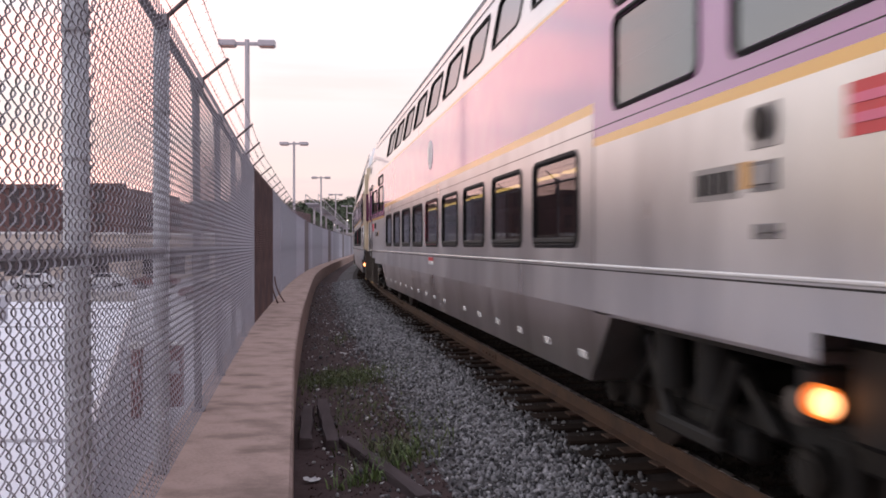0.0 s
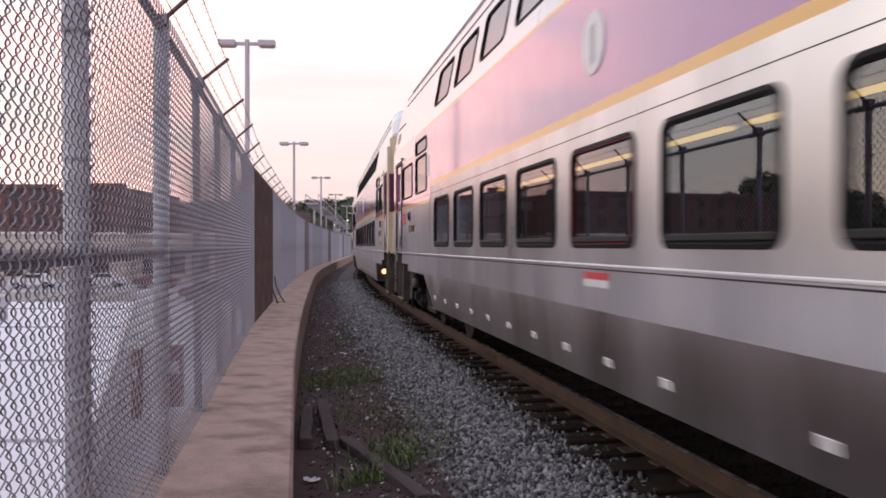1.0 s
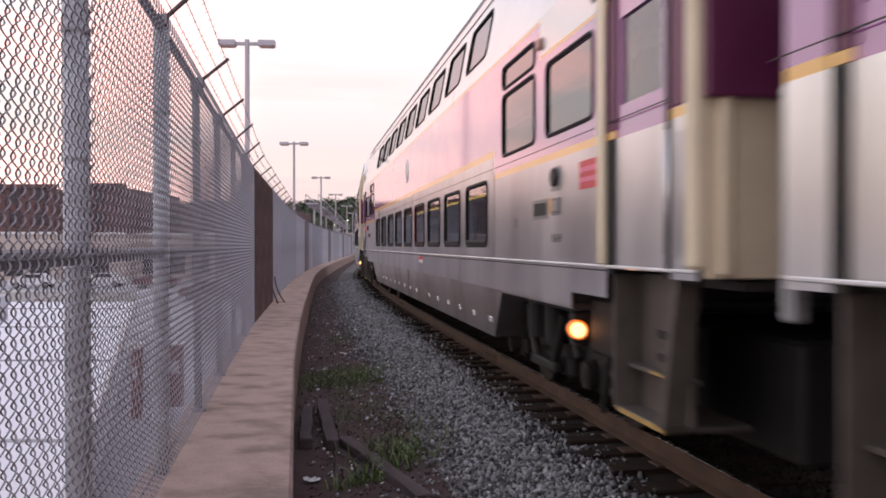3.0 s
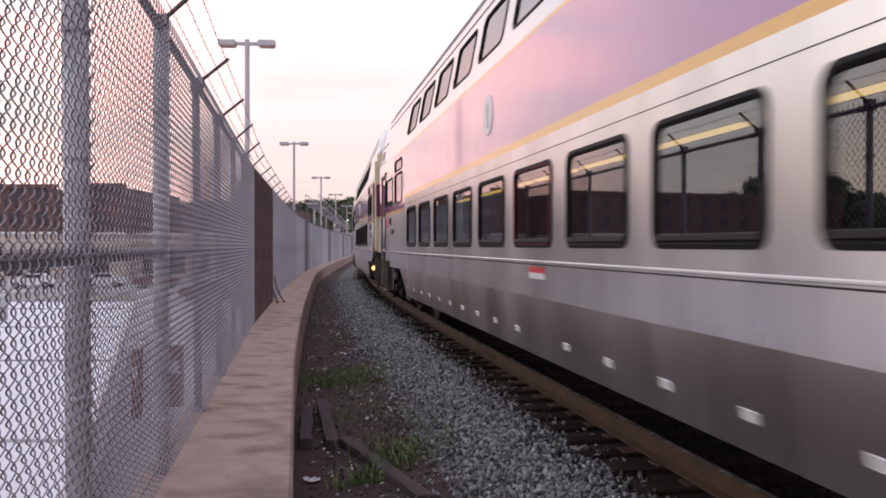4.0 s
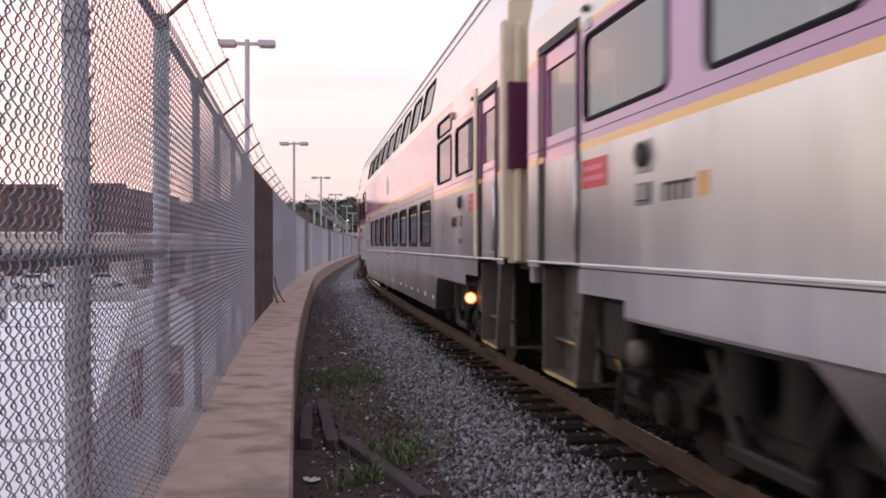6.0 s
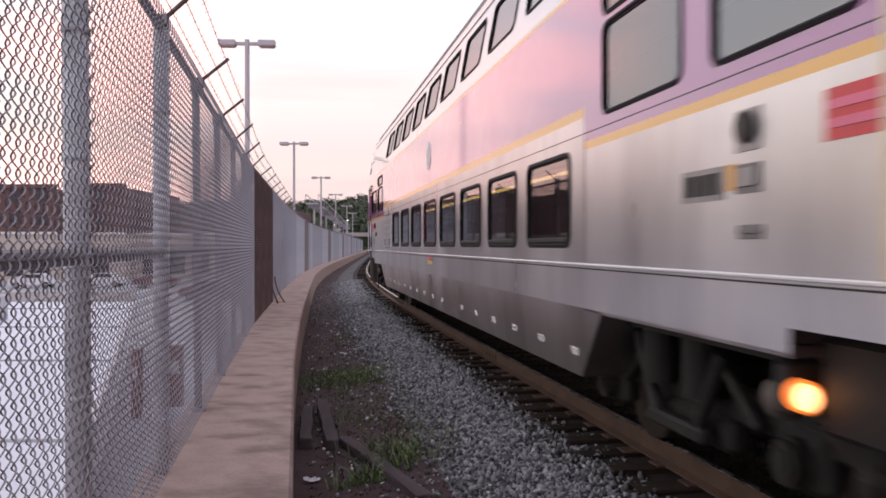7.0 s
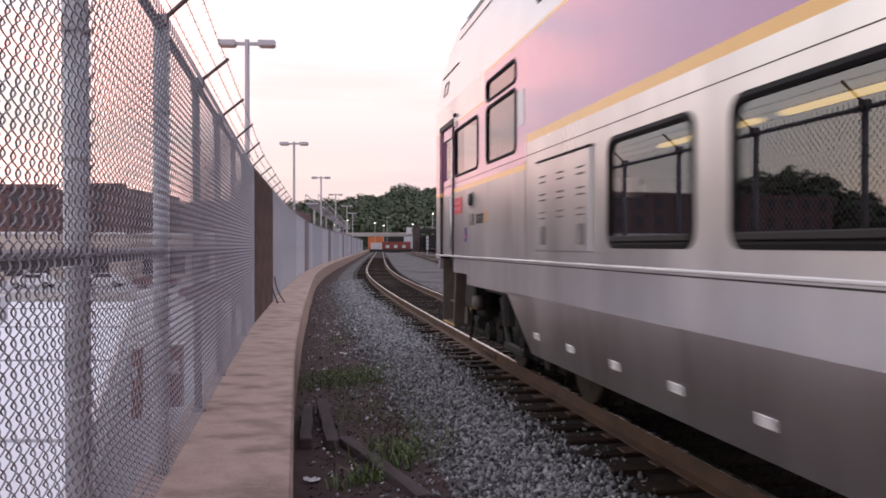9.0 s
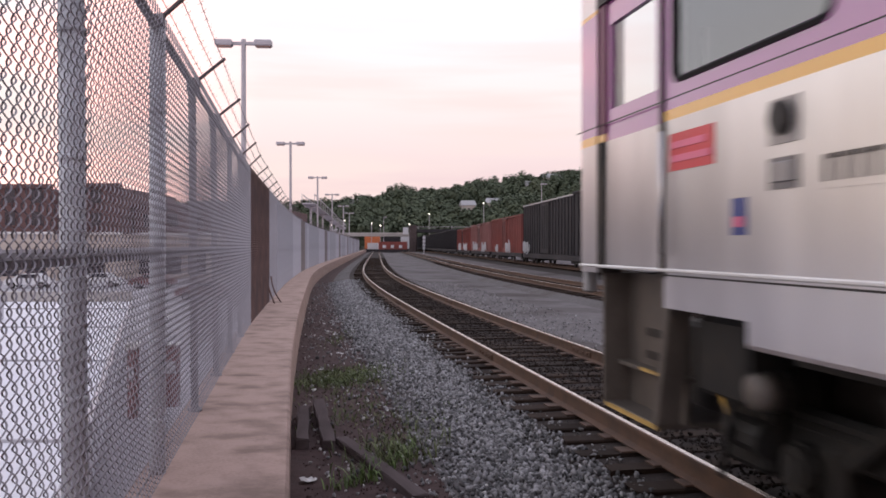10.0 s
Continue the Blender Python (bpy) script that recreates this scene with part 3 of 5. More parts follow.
                    for e in ((0.016, 0.006, 0.016), (-0.014, 0.008, 0.016)):
                        rod(bm, c - Vector(e), c + Vector(e), 0.0013, 3)
        part("barbed_wire", bm, M_ARM, root, "thin barbed wire strand")


make_fence()


def loose_wire():
    """Ends of torn mesh that hang out over the kerb."""
    root = thing("loose_wire", "torn rusty wire ends hanging from the fence over the kerb", "wire")
    for k, (dx, dy, h) in enumerate(((0.0, 0.0, 0.9), (0.1, 0.25, 0.6), (0.03, -0.2, 1.1))):
        bm = bmesh.new()
        a = Vector((-3.93 + dx, 19.3 + dy, 0.25 + h))
        for j in range(6):
            b = a + Vector((0.004 + 0.012 * j, 0.02, -h / 6))
            rod(bm, a, b, 0.016, 6)
            a = b
        part("wire_end", bm, M_RUST, root)


loose_wire()


def make_flecks():
    rng = np.random.default_rng(17)
    places, sizes = [], []
    for _ in range(420):
        s, o = 5 + 24 * rng.random() ** 1.4, rng.uniform(-3.5, -2.0)
        places.append(along(s, o, bed_height(o) + 0.012))
        sizes.append(rng.uniform(0.006, 0.02))
    scatter("pale_chips", places, sizes, M_PAPER, 6, "pale chips of paper and stone strewn on the dirt", "chips")


make_flecks()


# ---------------------------------------------------------------- the train
BODY_L = 25.85
REAR_U = 0.16          # where the body begins behind the last door
PITCH = 26.45
PROFILE = [(0.53, 1.461), (1.08, 1.525), (3.55, 1.525), (4.44, 1.36)]


def side_y(z):
    return float(np.interp(z, [p[0] for p in PROFILE], [p[1] for p in PROFILE]))


LOW_U = [5.72 + 1.70 * i for i in range(9)]
LOW_W, LOW_Z = 1.31, (1.53, 2.295)
UP_U = [5.50 + 1.70 * i for i in range(9)]
UP_W, UP_Z = 1.27, (3.74, 4.33)
VEST = [(1.69, 3.17, 2.46, 3.11), (3.60, 4.93, 2.46, 3.11), (3.60, 4.93, 3.15, 3.40), (21.35, 22.64, 2.46, 3.11), (22.97, 24.22, 2.46, 3.11), (21.35, 22.64, 3.15, 3.40)]
DOORS = [(0.48, 1.58), (24.48, 25.50)]
PLAIN = {}


def ring(u0, u1, z0, z1, r, inset, depth, lean):
    """A rounded rectangular frame in the side's plane (x along, z up), proud of it."""
    bm = bmesh.new()

    def loop(d, rr, y):
        out = []
        for cx, cz, a0 in ((u1 - d - rr, z1 - d - rr, 0), (u0 + d + rr, z1 - d - rr, 90), (u0 + d + rr, z0 + d + rr, 180), (u1 - d - rr, z0 + d + rr, 270)):
            for k in range(5):
                a = radians(a0 + k * 22.5)
                x, z = cx + rr * math.cos(a), cz + rr * math.sin(a)
                out.append(bm.verts.new((x, y - side_y(z) if lean else y - 1.525, z)))
        return out
    loops = [loop(0, r, 0.02), loop(0, r, -depth), loop(inset * 0.6, r * 0.85, -depth - 0.006), loop(inset, r * 0.8, -depth * 0.3), loop(inset, r * 0.8, 0.03)]
    for a, b in zip(loops, loops[1:]):
        for k in range(20):
            q = (k + 1) % 20
            bm.faces.new((a[k], a[q], b[q], b[k]))
    return bm


def pane(u0, u1, z0, z1, inset):
    bm = bmesh.new()
    v = [bm.verts.new((x, -side_y(z) + 0.012, z)) for x, z in ((u0 + inset, z0 + inset), (u1 - inset, z0 + inset), (u1 - inset, z1 - inset), (u0 + inset, z1 - inset))]
    bm.faces.new(v)
    return bm


def end_drop(u):
    """Top of the side, which slopes down at both ends of the coach."""
    return float(np.interp(min(u - REAR_U, BODY_L - u), [0.0, 0.35, 0.85], [4.05, 4.29, 4.44]))


def side_sheet(name, zs, spans, holes, material, shift=0.0, thick=0.02):
    """Sheet metal of the side between heights zs over spans of u, with real openings."""
    verts, faces = [], []
    for a, b in spans:
        us = sorted({a, b} | {x for x in (REAR_U + 0.2, REAR_U + 0.35, REAR_U + 0.6, REAR_U + 0.85, BODY_L - 0.85, BODY_L - 0.6, BODY_L - 0.35, BODY_L - 0.2) if zs[-1] > 4.3 and a < x < b} | {x for h in holes for x in h[:2] if a < x < b})
        zz = sorted(set(zs) | {x for h in holes for x in h[2:] if zs[0] < x < zs[-1]})
        zz = sorted(set(zz) | {p[0] for p in PROFILE if zs[0] < p[0] < zs[-1]})
        for i in range(len(us) - 1):
            for j in range(len(zz) - 1):
                cu, cz = (us[i] + us[i + 1]) / 2, (zz[j] + zz[j + 1]) / 2
                if any(h[0] < cu < h[1] and h[2] < cz < h[3] for h in holes):
                    continue
                n = len(verts)
                for u, z in ((us[i], zz[j]), (us[i + 1], zz[j]), (us[i + 1], zz[j + 1]), (us[i], zz[j + 1])):
                    z = min(z, end_drop(u))
                    verts.append((u, -side_y(z) - shift, z))
                faces.append((n, n + 1, n + 2, n + 3))
    me = from_arrays(name, verts, faces, material)
    bm = bmesh.new()
    bm.from_mesh(me)
    bmesh.ops.remove_doubles(bm, verts=bm.verts, dist=0.0005)
    bm.to_mesh(me)
    bm.free()
    return me


def low_holes(vent):
    k = 0.036
    out = [(u + k, u + LOW_W - k, LOW_Z[0] + k, LOW_Z[1] - k) for i, u in enumerate(LOW_U) if not (vent and i == 0)]
    out += [(u + k, u + UP_W - k, UP_Z[0] + k, UP_Z[1] - k) for u in UP_U]
    out += [(a + k, b - k, c + k, d - k) for a, b, c, d in VEST]
    out += [(a, b, 1.36, 3.28) for a, b in DOORS]
    # the side stops short over the steps and the brake gear
    out += [(0.0, 1.58, 1.06, 1.36), (1.58, 2.50, 1.06, 1.19), (24.48, 25.85, 1.06, 1.36), (23.70, 24.48, 1.06, 1.19)]
    return out


def make_bogie(car, u):
    bogie = part("bogie", one(box, -1.75, 1.75, -1.06, -0.98, 0.52, 0.72, 0.03), M_BOGIE, car, "grimy black two-axle bogie", m=pose(u, 0, 0))
    if "bogie" not in PLAIN:
        bm = bmesh.new()
        for y in (-1.1, 1.02):
            box(bm, -1.75, 1.75, y, y + 0.12, 0.50, 0.66, 0.03)
            box(bm, -0.55, 0.55, y - 0.03, y + 0.14, 0.30, 0.52, 0.04)
            for x in (-1.3, 1.3):
                box(bm, x - 0.22, x + 0.22, y - 0.05, y + 0.1, 0.30, 0.62, 0.05)
                rod(bm, (x, y - 0.10, 0.46), (x, y, 0.46), 0.13, 12)
            rod(bm, (-0.3, y - 0.08, 0.62), (-0.3, y - 0.08, 0.98), 0.12, 12)
            rod(bm, (0.3, y - 0.08, 0.62), (0.3, y - 0.08, 0.98), 0.12, 12)
            rod(bm, (-0.95, y - 0.06, 0.55), (-0.55, y - 0.06, 0.85), 0.04, 8)
            rod(bm, (0.55, y - 0.06, 0.85), (0.95, y - 0.06, 0.55), 0.04, 8)
        box(bm, -0.35, 0.35, -1.0, 1.0, 0.45, 0.85, 0.04)
        # solid block added between the wheels so that no light comes through
        box(bm, -1.9, 1.9, -0.62, 0.62, 0.26, 0.97, 0.05)
        PLAIN["bogie"] = baked("bogie_frame", bm, M_BOGIE)
        bm = bmesh.new()
        for y in (-0.82, 0.69):
            rod(bm, (0, y, 0), (0, y + 0.13, 0), 0.455, 28)
            rod(bm, (0, y + (0.13 if y < 0 else -0.03), 0), (0, y + (0.16 if y < 0 else 0), 0), 0.49, 28)
            for k in range(5):
                a = k * 1.2566
                rod(bm, (0.3 * math.cos(a), y - 0.006, 0.3 * math.sin(a)), (0.3 * math.cos(a), y + 0.02, 0.3 * math.sin(a)), 0.05, 8)
        rod(bm, (0, -0.85, 0), (0, 0.85, 0), 0.09, 12)
        PLAIN["wheel"] = baked("wheelset", bm, M_WHEEL)
    part("bogie_frame", PLAIN["bogie"], None, bogie)
    if "axle_cap" not in PLAIN:
        bm = one(rod, (0, -1.24, 0.46), (0, -1.10, 0.46), 0.115, 16, 0.125)
        rod(bm, (0, -1.255, 0.46), (0, -1.24, 0.46), 0.07, 12)
        PLAIN["axle_cap"] = baked("axle_cap", bm, M_BOGIE)
        bm = bmesh.new()
        for a, b in ((-0.62, -0.30), (0.62, 0.30)):
            rod(bm, (a, -1.2, 0.92), (b, -1.2, 0.42), 0.05, 8)
        box(bm, -0.42, 0.42, -1.25, -1.15, 0.34, 0.44, 0.02)
        PLAIN["swing_hanger"] = baked("swing_hanger", bm, M_HANGER)
    for x in (-1.3, 1.3):
        part("axle_cap", PLAIN["axle_cap"], None, bogie, "grimy round axle cap", m=pose(x, 0, 0))
    part("swing_hanger", PLAIN["swing_hanger"], None, bogie, "dusty spring hanger")
    for x in (-1.3, 1.3):
        WHEELS.append(part("wheelset", PLAIN["wheel"], None, bogie, "steel wheelset", m=pose(x, 0, 0.457)))


WHEELS = []


def make_coach(label, vent, red_window, sticker_u, lamp, blue, nudge=0.0):
    car = thing("railway_coach", label, "railway coach", "coaches of the train")
    spans, holes = [(REAR_U, BODY_L)], low_holes(vent)
    mid, ends = [(5.29, 20.95)], [(REAR_U, 5.29), (20.95, BODY_L)]
    high, low_tops = [(3.5, 5.29), (20.95, 22.8)], [(REAR_U, 3.5), (22.8, BODY_L)]
    tag = ("vent" if vent else "plain")

    def shared(key, make):
        if key not in PLAIN:
            PLAIN[key] = make()
        return PLAIN[key]
    # stainless lower side, over the bogies it ends higher
    part("lower_side", shared("low" + tag, lambda: side_sheet("lower_side", [1.08, 2.51], mid, holes, M_STEEL)), None, car, "brushed stainless lower side")
    for n, e in enumerate(ends):
        part("end_side", shared("ends%d" % n, lambda: side_sheet("end_side", [1.06, 2.265], [e], holes, M_STEEL)), None, car, "brushed stainless side over the bogies")
        part("livery_band", shared("purple_ends%d" % n, lambda: side_sheet("livery_band", [2.325, 3.18], [e], holes, M_PURPLE)), None, car, "glossy purple band round the vestibule windows")
        part("livery_band", shared("purple_high%d" % n, lambda: side_sheet("livery_band", [3.18, 3.495], [high[n]], holes, M_PURPLE)), None, car, "glossy purple band")
        part("livery_stripe", shared("yellow_low%d" % n, lambda: side_sheet("livery_stripe", [3.18, 3.21], [low_tops[n]], holes, M_YELLOW)), None, car, "thin yellow stripe")
        part("upper_side", shared("white_low%d" % n, lambda: side_sheet("upper_side", [3.21, 3.525], [low_tops[n]], holes, M_WHITE)), None, car, "white side over the door")
        part("livery_stripe", shared("yellow_ends%d" % n, lambda: side_sheet("livery_stripe", [2.265, 2.325], [e], holes, M_YELLOW)), None, car, "yellow stripe")
    part("livery_band", shared("purple", lambda: side_sheet("livery_band", [2.585, 3.495], mid, holes, M_PURPLE)), None, car, "glossy purple band")
    part("livery_stripe", shared("yellow", lambda: side_sheet("livery_stripe", [2.51, 2.585], mid, holes, M_YELLOW)), None, car, "yellow stripe")
    part("livery_stripe", shared("yellow_top", lambda: side_sheet("livery_stripe", [3.495, 3.525], [(3.5, 22.8)], holes, M_YELLOW)), None, car, "thin yellow stripe")
    part("upper_side", shared("upper", lambda: side_sheet("upper_side", [3.525, 4.44], spans, holes, M_WHITE)), None, car, "white upper side with a lean inwards")

    def skirt():
        ring_ = [(4.54, 1.08, 1.525), (21.34, 1.08, 1.525), (20.72, 0.53, 1.461), (5.26, 0.53, 1.461)]
        verts = [(u, -y, z) for u, z, y in ring_] + [(u, y, z) for u, z, y in ring_]
        return from_arrays("skirt", verts, [(3, 2, 1, 0), (4, 5, 6, 7), (0, 4, 7, 3), (2, 6, 5, 1), (3, 7, 6, 2)], M_STEEL_LOW)
    part("skirt", shared("skirt", skirt), None, car, "dull stainless skirt between the bogies")

    def rib():
        bm = one(box, REAR_U, BODY_L - 0.02, -1.543, -1.52, 1.396, 1.418, 0.006)
        return baked("side_rail", bm, M_WHITE)
    part("side_rail", shared("rib", rib), None, car, "bright moulding along the side")
    part("seam", shared("seam", lambda: baked("seam", one(box, 0.05, BODY_L - 0.05, -1.527, -1.52, 2.384, 2.390), M_BLACK)), None, car)
    part("seam", shared("seam2", lambda: baked("seam", one(box, 1.60, 24.46, -1.529, -1.52, 1.374, 1.384), M_BLACK)), None, car)

    # vertical joints between the sheets
    joint = shared("joint", lambda: baked("sheet_joint", one(box, -0.004, 0.004, -1.5275, -1.52, 1.43, 2.36), M_GRILLE))
    for u in (5.27, 20.97):
        part("sheet_joint", joint, None, car, m=pose(u, 0, 0))

    def roof():
        arc = [(1.36, 4.44), (1.345, 4.60), (1.23, 4.77), (0.9, 4.88), (0.45, 4.93), (0, 4.94)]
        arc = [(-y, z) for y, z in arc] + [(y, z) for y, z in arc[-2::-1]]
        verts, faces = [], []
        us = [0.0, 0.2, 0.35, 0.6, 0.85, 1.4]
        us = [REAR_U + u for u in us] + [BODY_L - u for u in us[::-1]]
        for u in us:
            d = end_drop(u)
            k = (d - 4.05) / 0.39
            for y, z in arc:
                verts.append((u, y * side_y(d) / 1.36, d + (z - 4.44) * (0.35 + 0.65 * k)))
        n = len(arc)
        for i in range(len(us) - 1):
            for j in range(n - 1):
                faces.append((i * n + j, (i + 1) * n + j, (i + 1) * n + j + 1, i * n + j + 1))
        faces.append(tuple(range(n)))
        faces.append(tuple(range(len(verts) - 1, len(verts) - 1 - n, -1)))
        return from_arrays("roof", verts, faces, M_WHITE)
    part("roof", shared("roof", roof), None, car, "pale curved roof")

    def gutters():
        bm = bmesh.new()
        box(bm, 1.2, BODY_L - 1.2, -1.370, -1.35, 4.452, 4.461)
        box(bm, 1.2, BODY_L - 1.2, -1.356, -1.33, 4.590, 4.599)
        box(bm, 1.2, BODY_L - 1.2, -1.262, -1.22, 4.752, 4.761)
        return baked("gutter", bm, M_GREYSIGN)
    part("gutter", shared("gutter", gutters), None, car, "grey gutter rails along the roof edge")

    def roof_box():
        return baked("roof_unit", one(box, 1.3, 3.6, -0.8, 0.8, 4.65, 4.98, 0.14), M_WHITE)
    part("roof_unit", shared("roofbox", roof_box), None, car, "white rounded air unit")
    part("roof_unit", shared("roofbox", roof_box), None, car, "white rounded air unit", m=pose(BODY_L - 4.9, 0, 0))

    def far_side():
        holes_ = [(a + 0.19, b - 0.15, 2.47, 3.07) for a, b in DOORS]
        me = side_sheet("far_side", [1.06, 4.44], spans, holes_, M_STEEL)
        me.transform(Matrix.Diagonal((1, -1, 1, 1)))
        return me
    part("far_side", shared("far", far_side), None, car)

    def end_wall(u, opening):
        """The end panel beside the gangway; the rear one has an opening added to brighten the door glass."""
        bm = bmesh.new()
        if not opening:
            return box(bm, u - 0.03, u + 0.03, -1.48, -0.62, 1.37, 4.04, 0.01)
        box(bm, u - 0.03, u + 0.03, -1.50, -0.62, 1.37, 2.40)
        box(bm, u - 0.03, u + 0.03, -1.43, -0.62, 3.40, 4.04)
        box(bm, u - 0.03, u + 0.03, -1.50, -1.42, 2.40, 3.40)
        return box(bm, u - 0.03, u + 0.03, -0.70, -0.62, 2.40, 3.40)
    for n, u in enumerate((REAR_U + 0.02, BODY_L - 0.02)):
        wall = part("end_wall", shared("endA%d" % n, lambda: baked("end_wall", end_wall(u, n == 0), M_CREAMPAINT if n else M_WHITE)), None, car, "grimy white end wall")
        part("end_panel", shared("endB%d" % n, lambda: baked("end_panel", one(box, u - 0.03, u + 0.03, 0.62, 1.43, 1.37, 4.04, 0.01), M_WHITE)), None, wall)
        part("end_panel", shared("endC%d" % n, lambda: baked("end_panel", one(box, u - 0.03, u + 0.03, -0.62, 0.62, 3.2, 4.04, 0.01), M_WHITE)), None, wall)
        part("end_door", shared("endD%d" % n, lambda: baked("end_door", one(box, u - 0.01, u + 0.05, -0.55, 0.55, 1.1, 3.2), M_WHITE)), None, wall)
        for k, y in enumerate((-1.42, 1.34)):
            part("end_post", shared("endE%d%d" % (n, k), lambda: baked("end_post", one(box, u - 0.08, u + 0.08, y, y + 0.08, 1.38, 3.8, 0.02), M_CREAMPAINT if n else M_WHITE)), None, wall)

    def gangway(u0, u1):
        bm = bmesh.new()
        for k in range(4):
            a = u0 + (u1 - u0) * k / 4
            box(bm, a, a + abs(u1 - u0) / 4 * 0.7, -0.6, 0.6, 1.2, 3.3, 0.02)
        box(bm, min(u0, u1), max(u0, u1), -0.12, 0.12, 0.72, 0.95, 0.02)
        return baked("gangway", bm, M_BLACK)
    part("gangway", shared("gang0", lambda: gangway(-0.2, REAR_U)), None, car, "black rubber gangway and coupler")
    part("gangway", shared("gang1", lambda: gangway(BODY_L, BODY_L + 0.2)), None, car, "black rubber gangway and coupler")

    # floors, ceilings and seats behind the glass
    def deck(z, y0, y1, u0, u1):
        return baked("deck", one(box, u0, u1, y0, y1, z - 0.05, z), M_INSIDE)
    part("deck", shared("deck0", lambda: deck(1.1, -1.49, 1.49, 2.55, 23.62)), None, car)
    part("deck", shared("deck1", lambda: deck(2.48, -1.49, 1.49, 2.55, 23.62)), None, car)
    part("deck", shared("deck2", lambda: deck(1.35, -1.22, 1.49, 0.1, 2.54)), None, car)
    part("deck", shared("deck3", lambda: deck(1.35, -1.22, 1.49, 23.63, BODY_L - 0.1)), None, car)
    for n, u in enumerate((2.55, 23.56)):
        part("bulkhead", shared("bulk%d" % n, lambda: baked("bulkhead", one(box, u, u + 0.05, -1.45, 1.45, 1.11, 1.4), M_INSIDE)), None, car)
    part("lining", shared("lining", lambda: baked("lining", one(box, 1.7, 24.3, 1.2, 1.28, 1.1, 4.3), M_INSIDE)), None, car)

    def seats():
        bm = bmesh.new()
        u = 5.9
        while u < 20.6:
            for y in (-1.35, 0.35):
                box(bm, u, u + 0.12, y, y + 0.95, 1.2, 1.92, 0.03)
                box(bm, u + 0.1, u + 0.5, y, y + 0.95, 1.45, 1.56, 0.03)
            u += 0.85
        return baked("seat_rows", bm, M_SEAT)
    part("seat_rows", shared("seats", seats), None, car, "dark seat backs")

    def strip():
        bm = bmesh.new()
        for k in range(8):
            box(bm, 6.2 + k * 1.85, 7.75 + k * 1.85, -0.62, -0.54, 2.385, 2.41)
        return baked("ceiling_light", bm, M_STRIP)
    part("ceiling_light", shared("strip", strip), None, car, "yellow lit ceiling strips")

    # windows
    def window(u, w, z, key, red=False):
        fr = part("window", shared(key, lambda: baked("window_frame", ring(0, w, z[0], z[1], 0.09 if key[:4] == "vest" else 0.11, 0.034 if key[:4] == "vest" or key == "up" else 0.046, 0.008, True), M_GASKET)),
                  None, car, "rounded window in a black rubber gasket with a red pull strip" if red else "rounded window in a black rubber gasket", m=pose(u, 0, 0))
        if red:
            part("pull_strip", shared(key + "red", lambda: baked("pull_strip", ring(0.03, w - 0.03, z[0] + 0.03, z[1] - 0.03, 0.09, 0.011, 0.008, True), M_REDGASKET)), None, fr, "thin red rubber strip")
        part("pane", shared(key + "p", lambda: baked("pane", pane(0, w, z[0], z[1], 0.04), M_SUNGLASS if key == "up" else M_VESTGLASS if key[:4] == "vest" else M_GLASS)), None, fr, "dark tinted glass" if key == "low" else "pale reflecting glass")
        if key == "low":
            part("window_sill", shared("lowsill", lambda: baked("window_sill", one(box, 0.06, w - 0.06, -1.545, -1.50, z[0] + 0.045, z[0] + 0.085, 0.006), M_BOGIE)), None, fr)
    for i, u in enumerate(LOW_U):
        if not (vent and i == 0):
            window(u, LOW_W, LOW_Z, "low", i == red_window)
    for u in UP_U:
        window(u, UP_W, UP_Z, "up")
    for a, b, c, d in VEST:
        window(a, b - a, (c, d), "vest%.2f%.2f" % (b - a, c))

    def tapered(x0, x1, shift):
        """A side plate of the steps that leans in towards its foot."""
        bm = one(box, x0, x1, -1.49, -1.34, 0.465, 1.36, 0.006)
        for v in bm.verts:
            v.co.x += shift * min(max((1.2 - v.co.z) / 0.74, 0), 1)
        return bm

    def door_pane(x0, x1):
        bm = bmesh.new()
        bm.faces.new([bm.verts.new((x, -1.48, z)) for x, z in ((x0, 2.47), (x1, 2.47), (x1, 3.07), (x0, 3.07))])
        return bm

    # doors, each set back in its opening over a step well
    for n, (a, b) in enumerate(DOORS):
        def leaf(z0, z1, hole):
            bm = bmesh.new()
            for x0, x1, q0, q1 in ((a + 0.09, b - 0.03, z0, hole[0]), (a + 0.09, b - 0.03, hole[1], z1), (a + 0.09, a + 0.2, hole[0], hole[1]), (b - 0.16, b - 0.03, hole[0], hole[1])):
                if x1 - x0 > 0.01 and q1 - q0 > 0.01:
                    box(bm, x0, x1, -1.50, -1.46, q0, q1)
            return bm
        door = part("door", shared("door%d" % n, lambda: baked("door", leaf(1.40, 2.27, (2.27, 2.27)), M_STEEL)), None, car, "stainless sliding vestibule door")
        part("upper_leaf", shared("leaf%d" % n, lambda: baked("upper_leaf", leaf(2.27, 3.22, (2.48, 3.06)), M_PURPLE)), None, door, "purple upper half of the door")
        part("pane", shared("dpane%d" % n, lambda: baked("pane", door_pane(a + 0.19, b - 0.15), M_CLEAR)), None, door)
        part("door_frame", shared("jamb%d" % n, lambda: baked("door_frame", one(box, a - 0.012, a + 0.085, -1.52, -1.38, 1.36, 2.265), M_BLACK)), None, car)
        # purple jamb; the shade of the recess is in its dark colour
        part("jamb_panel", shared("jambp%d" % n, lambda: baked("jamb_panel", one(box, a - 0.012, a + 0.14, -1.515, -1.38, 2.325, 3.22), M_SHADEPURPLE)), None, car, "purple door jamb, coloured dark for the shade of its recess")
        part("jamb_stripe", shared("jambs%d" % n, lambda: baked("jamb_stripe", one(box, a - 0.012, a + 0.12, -1.515, -1.38, 2.27, 2.322), M_YELLOW)), None, car)
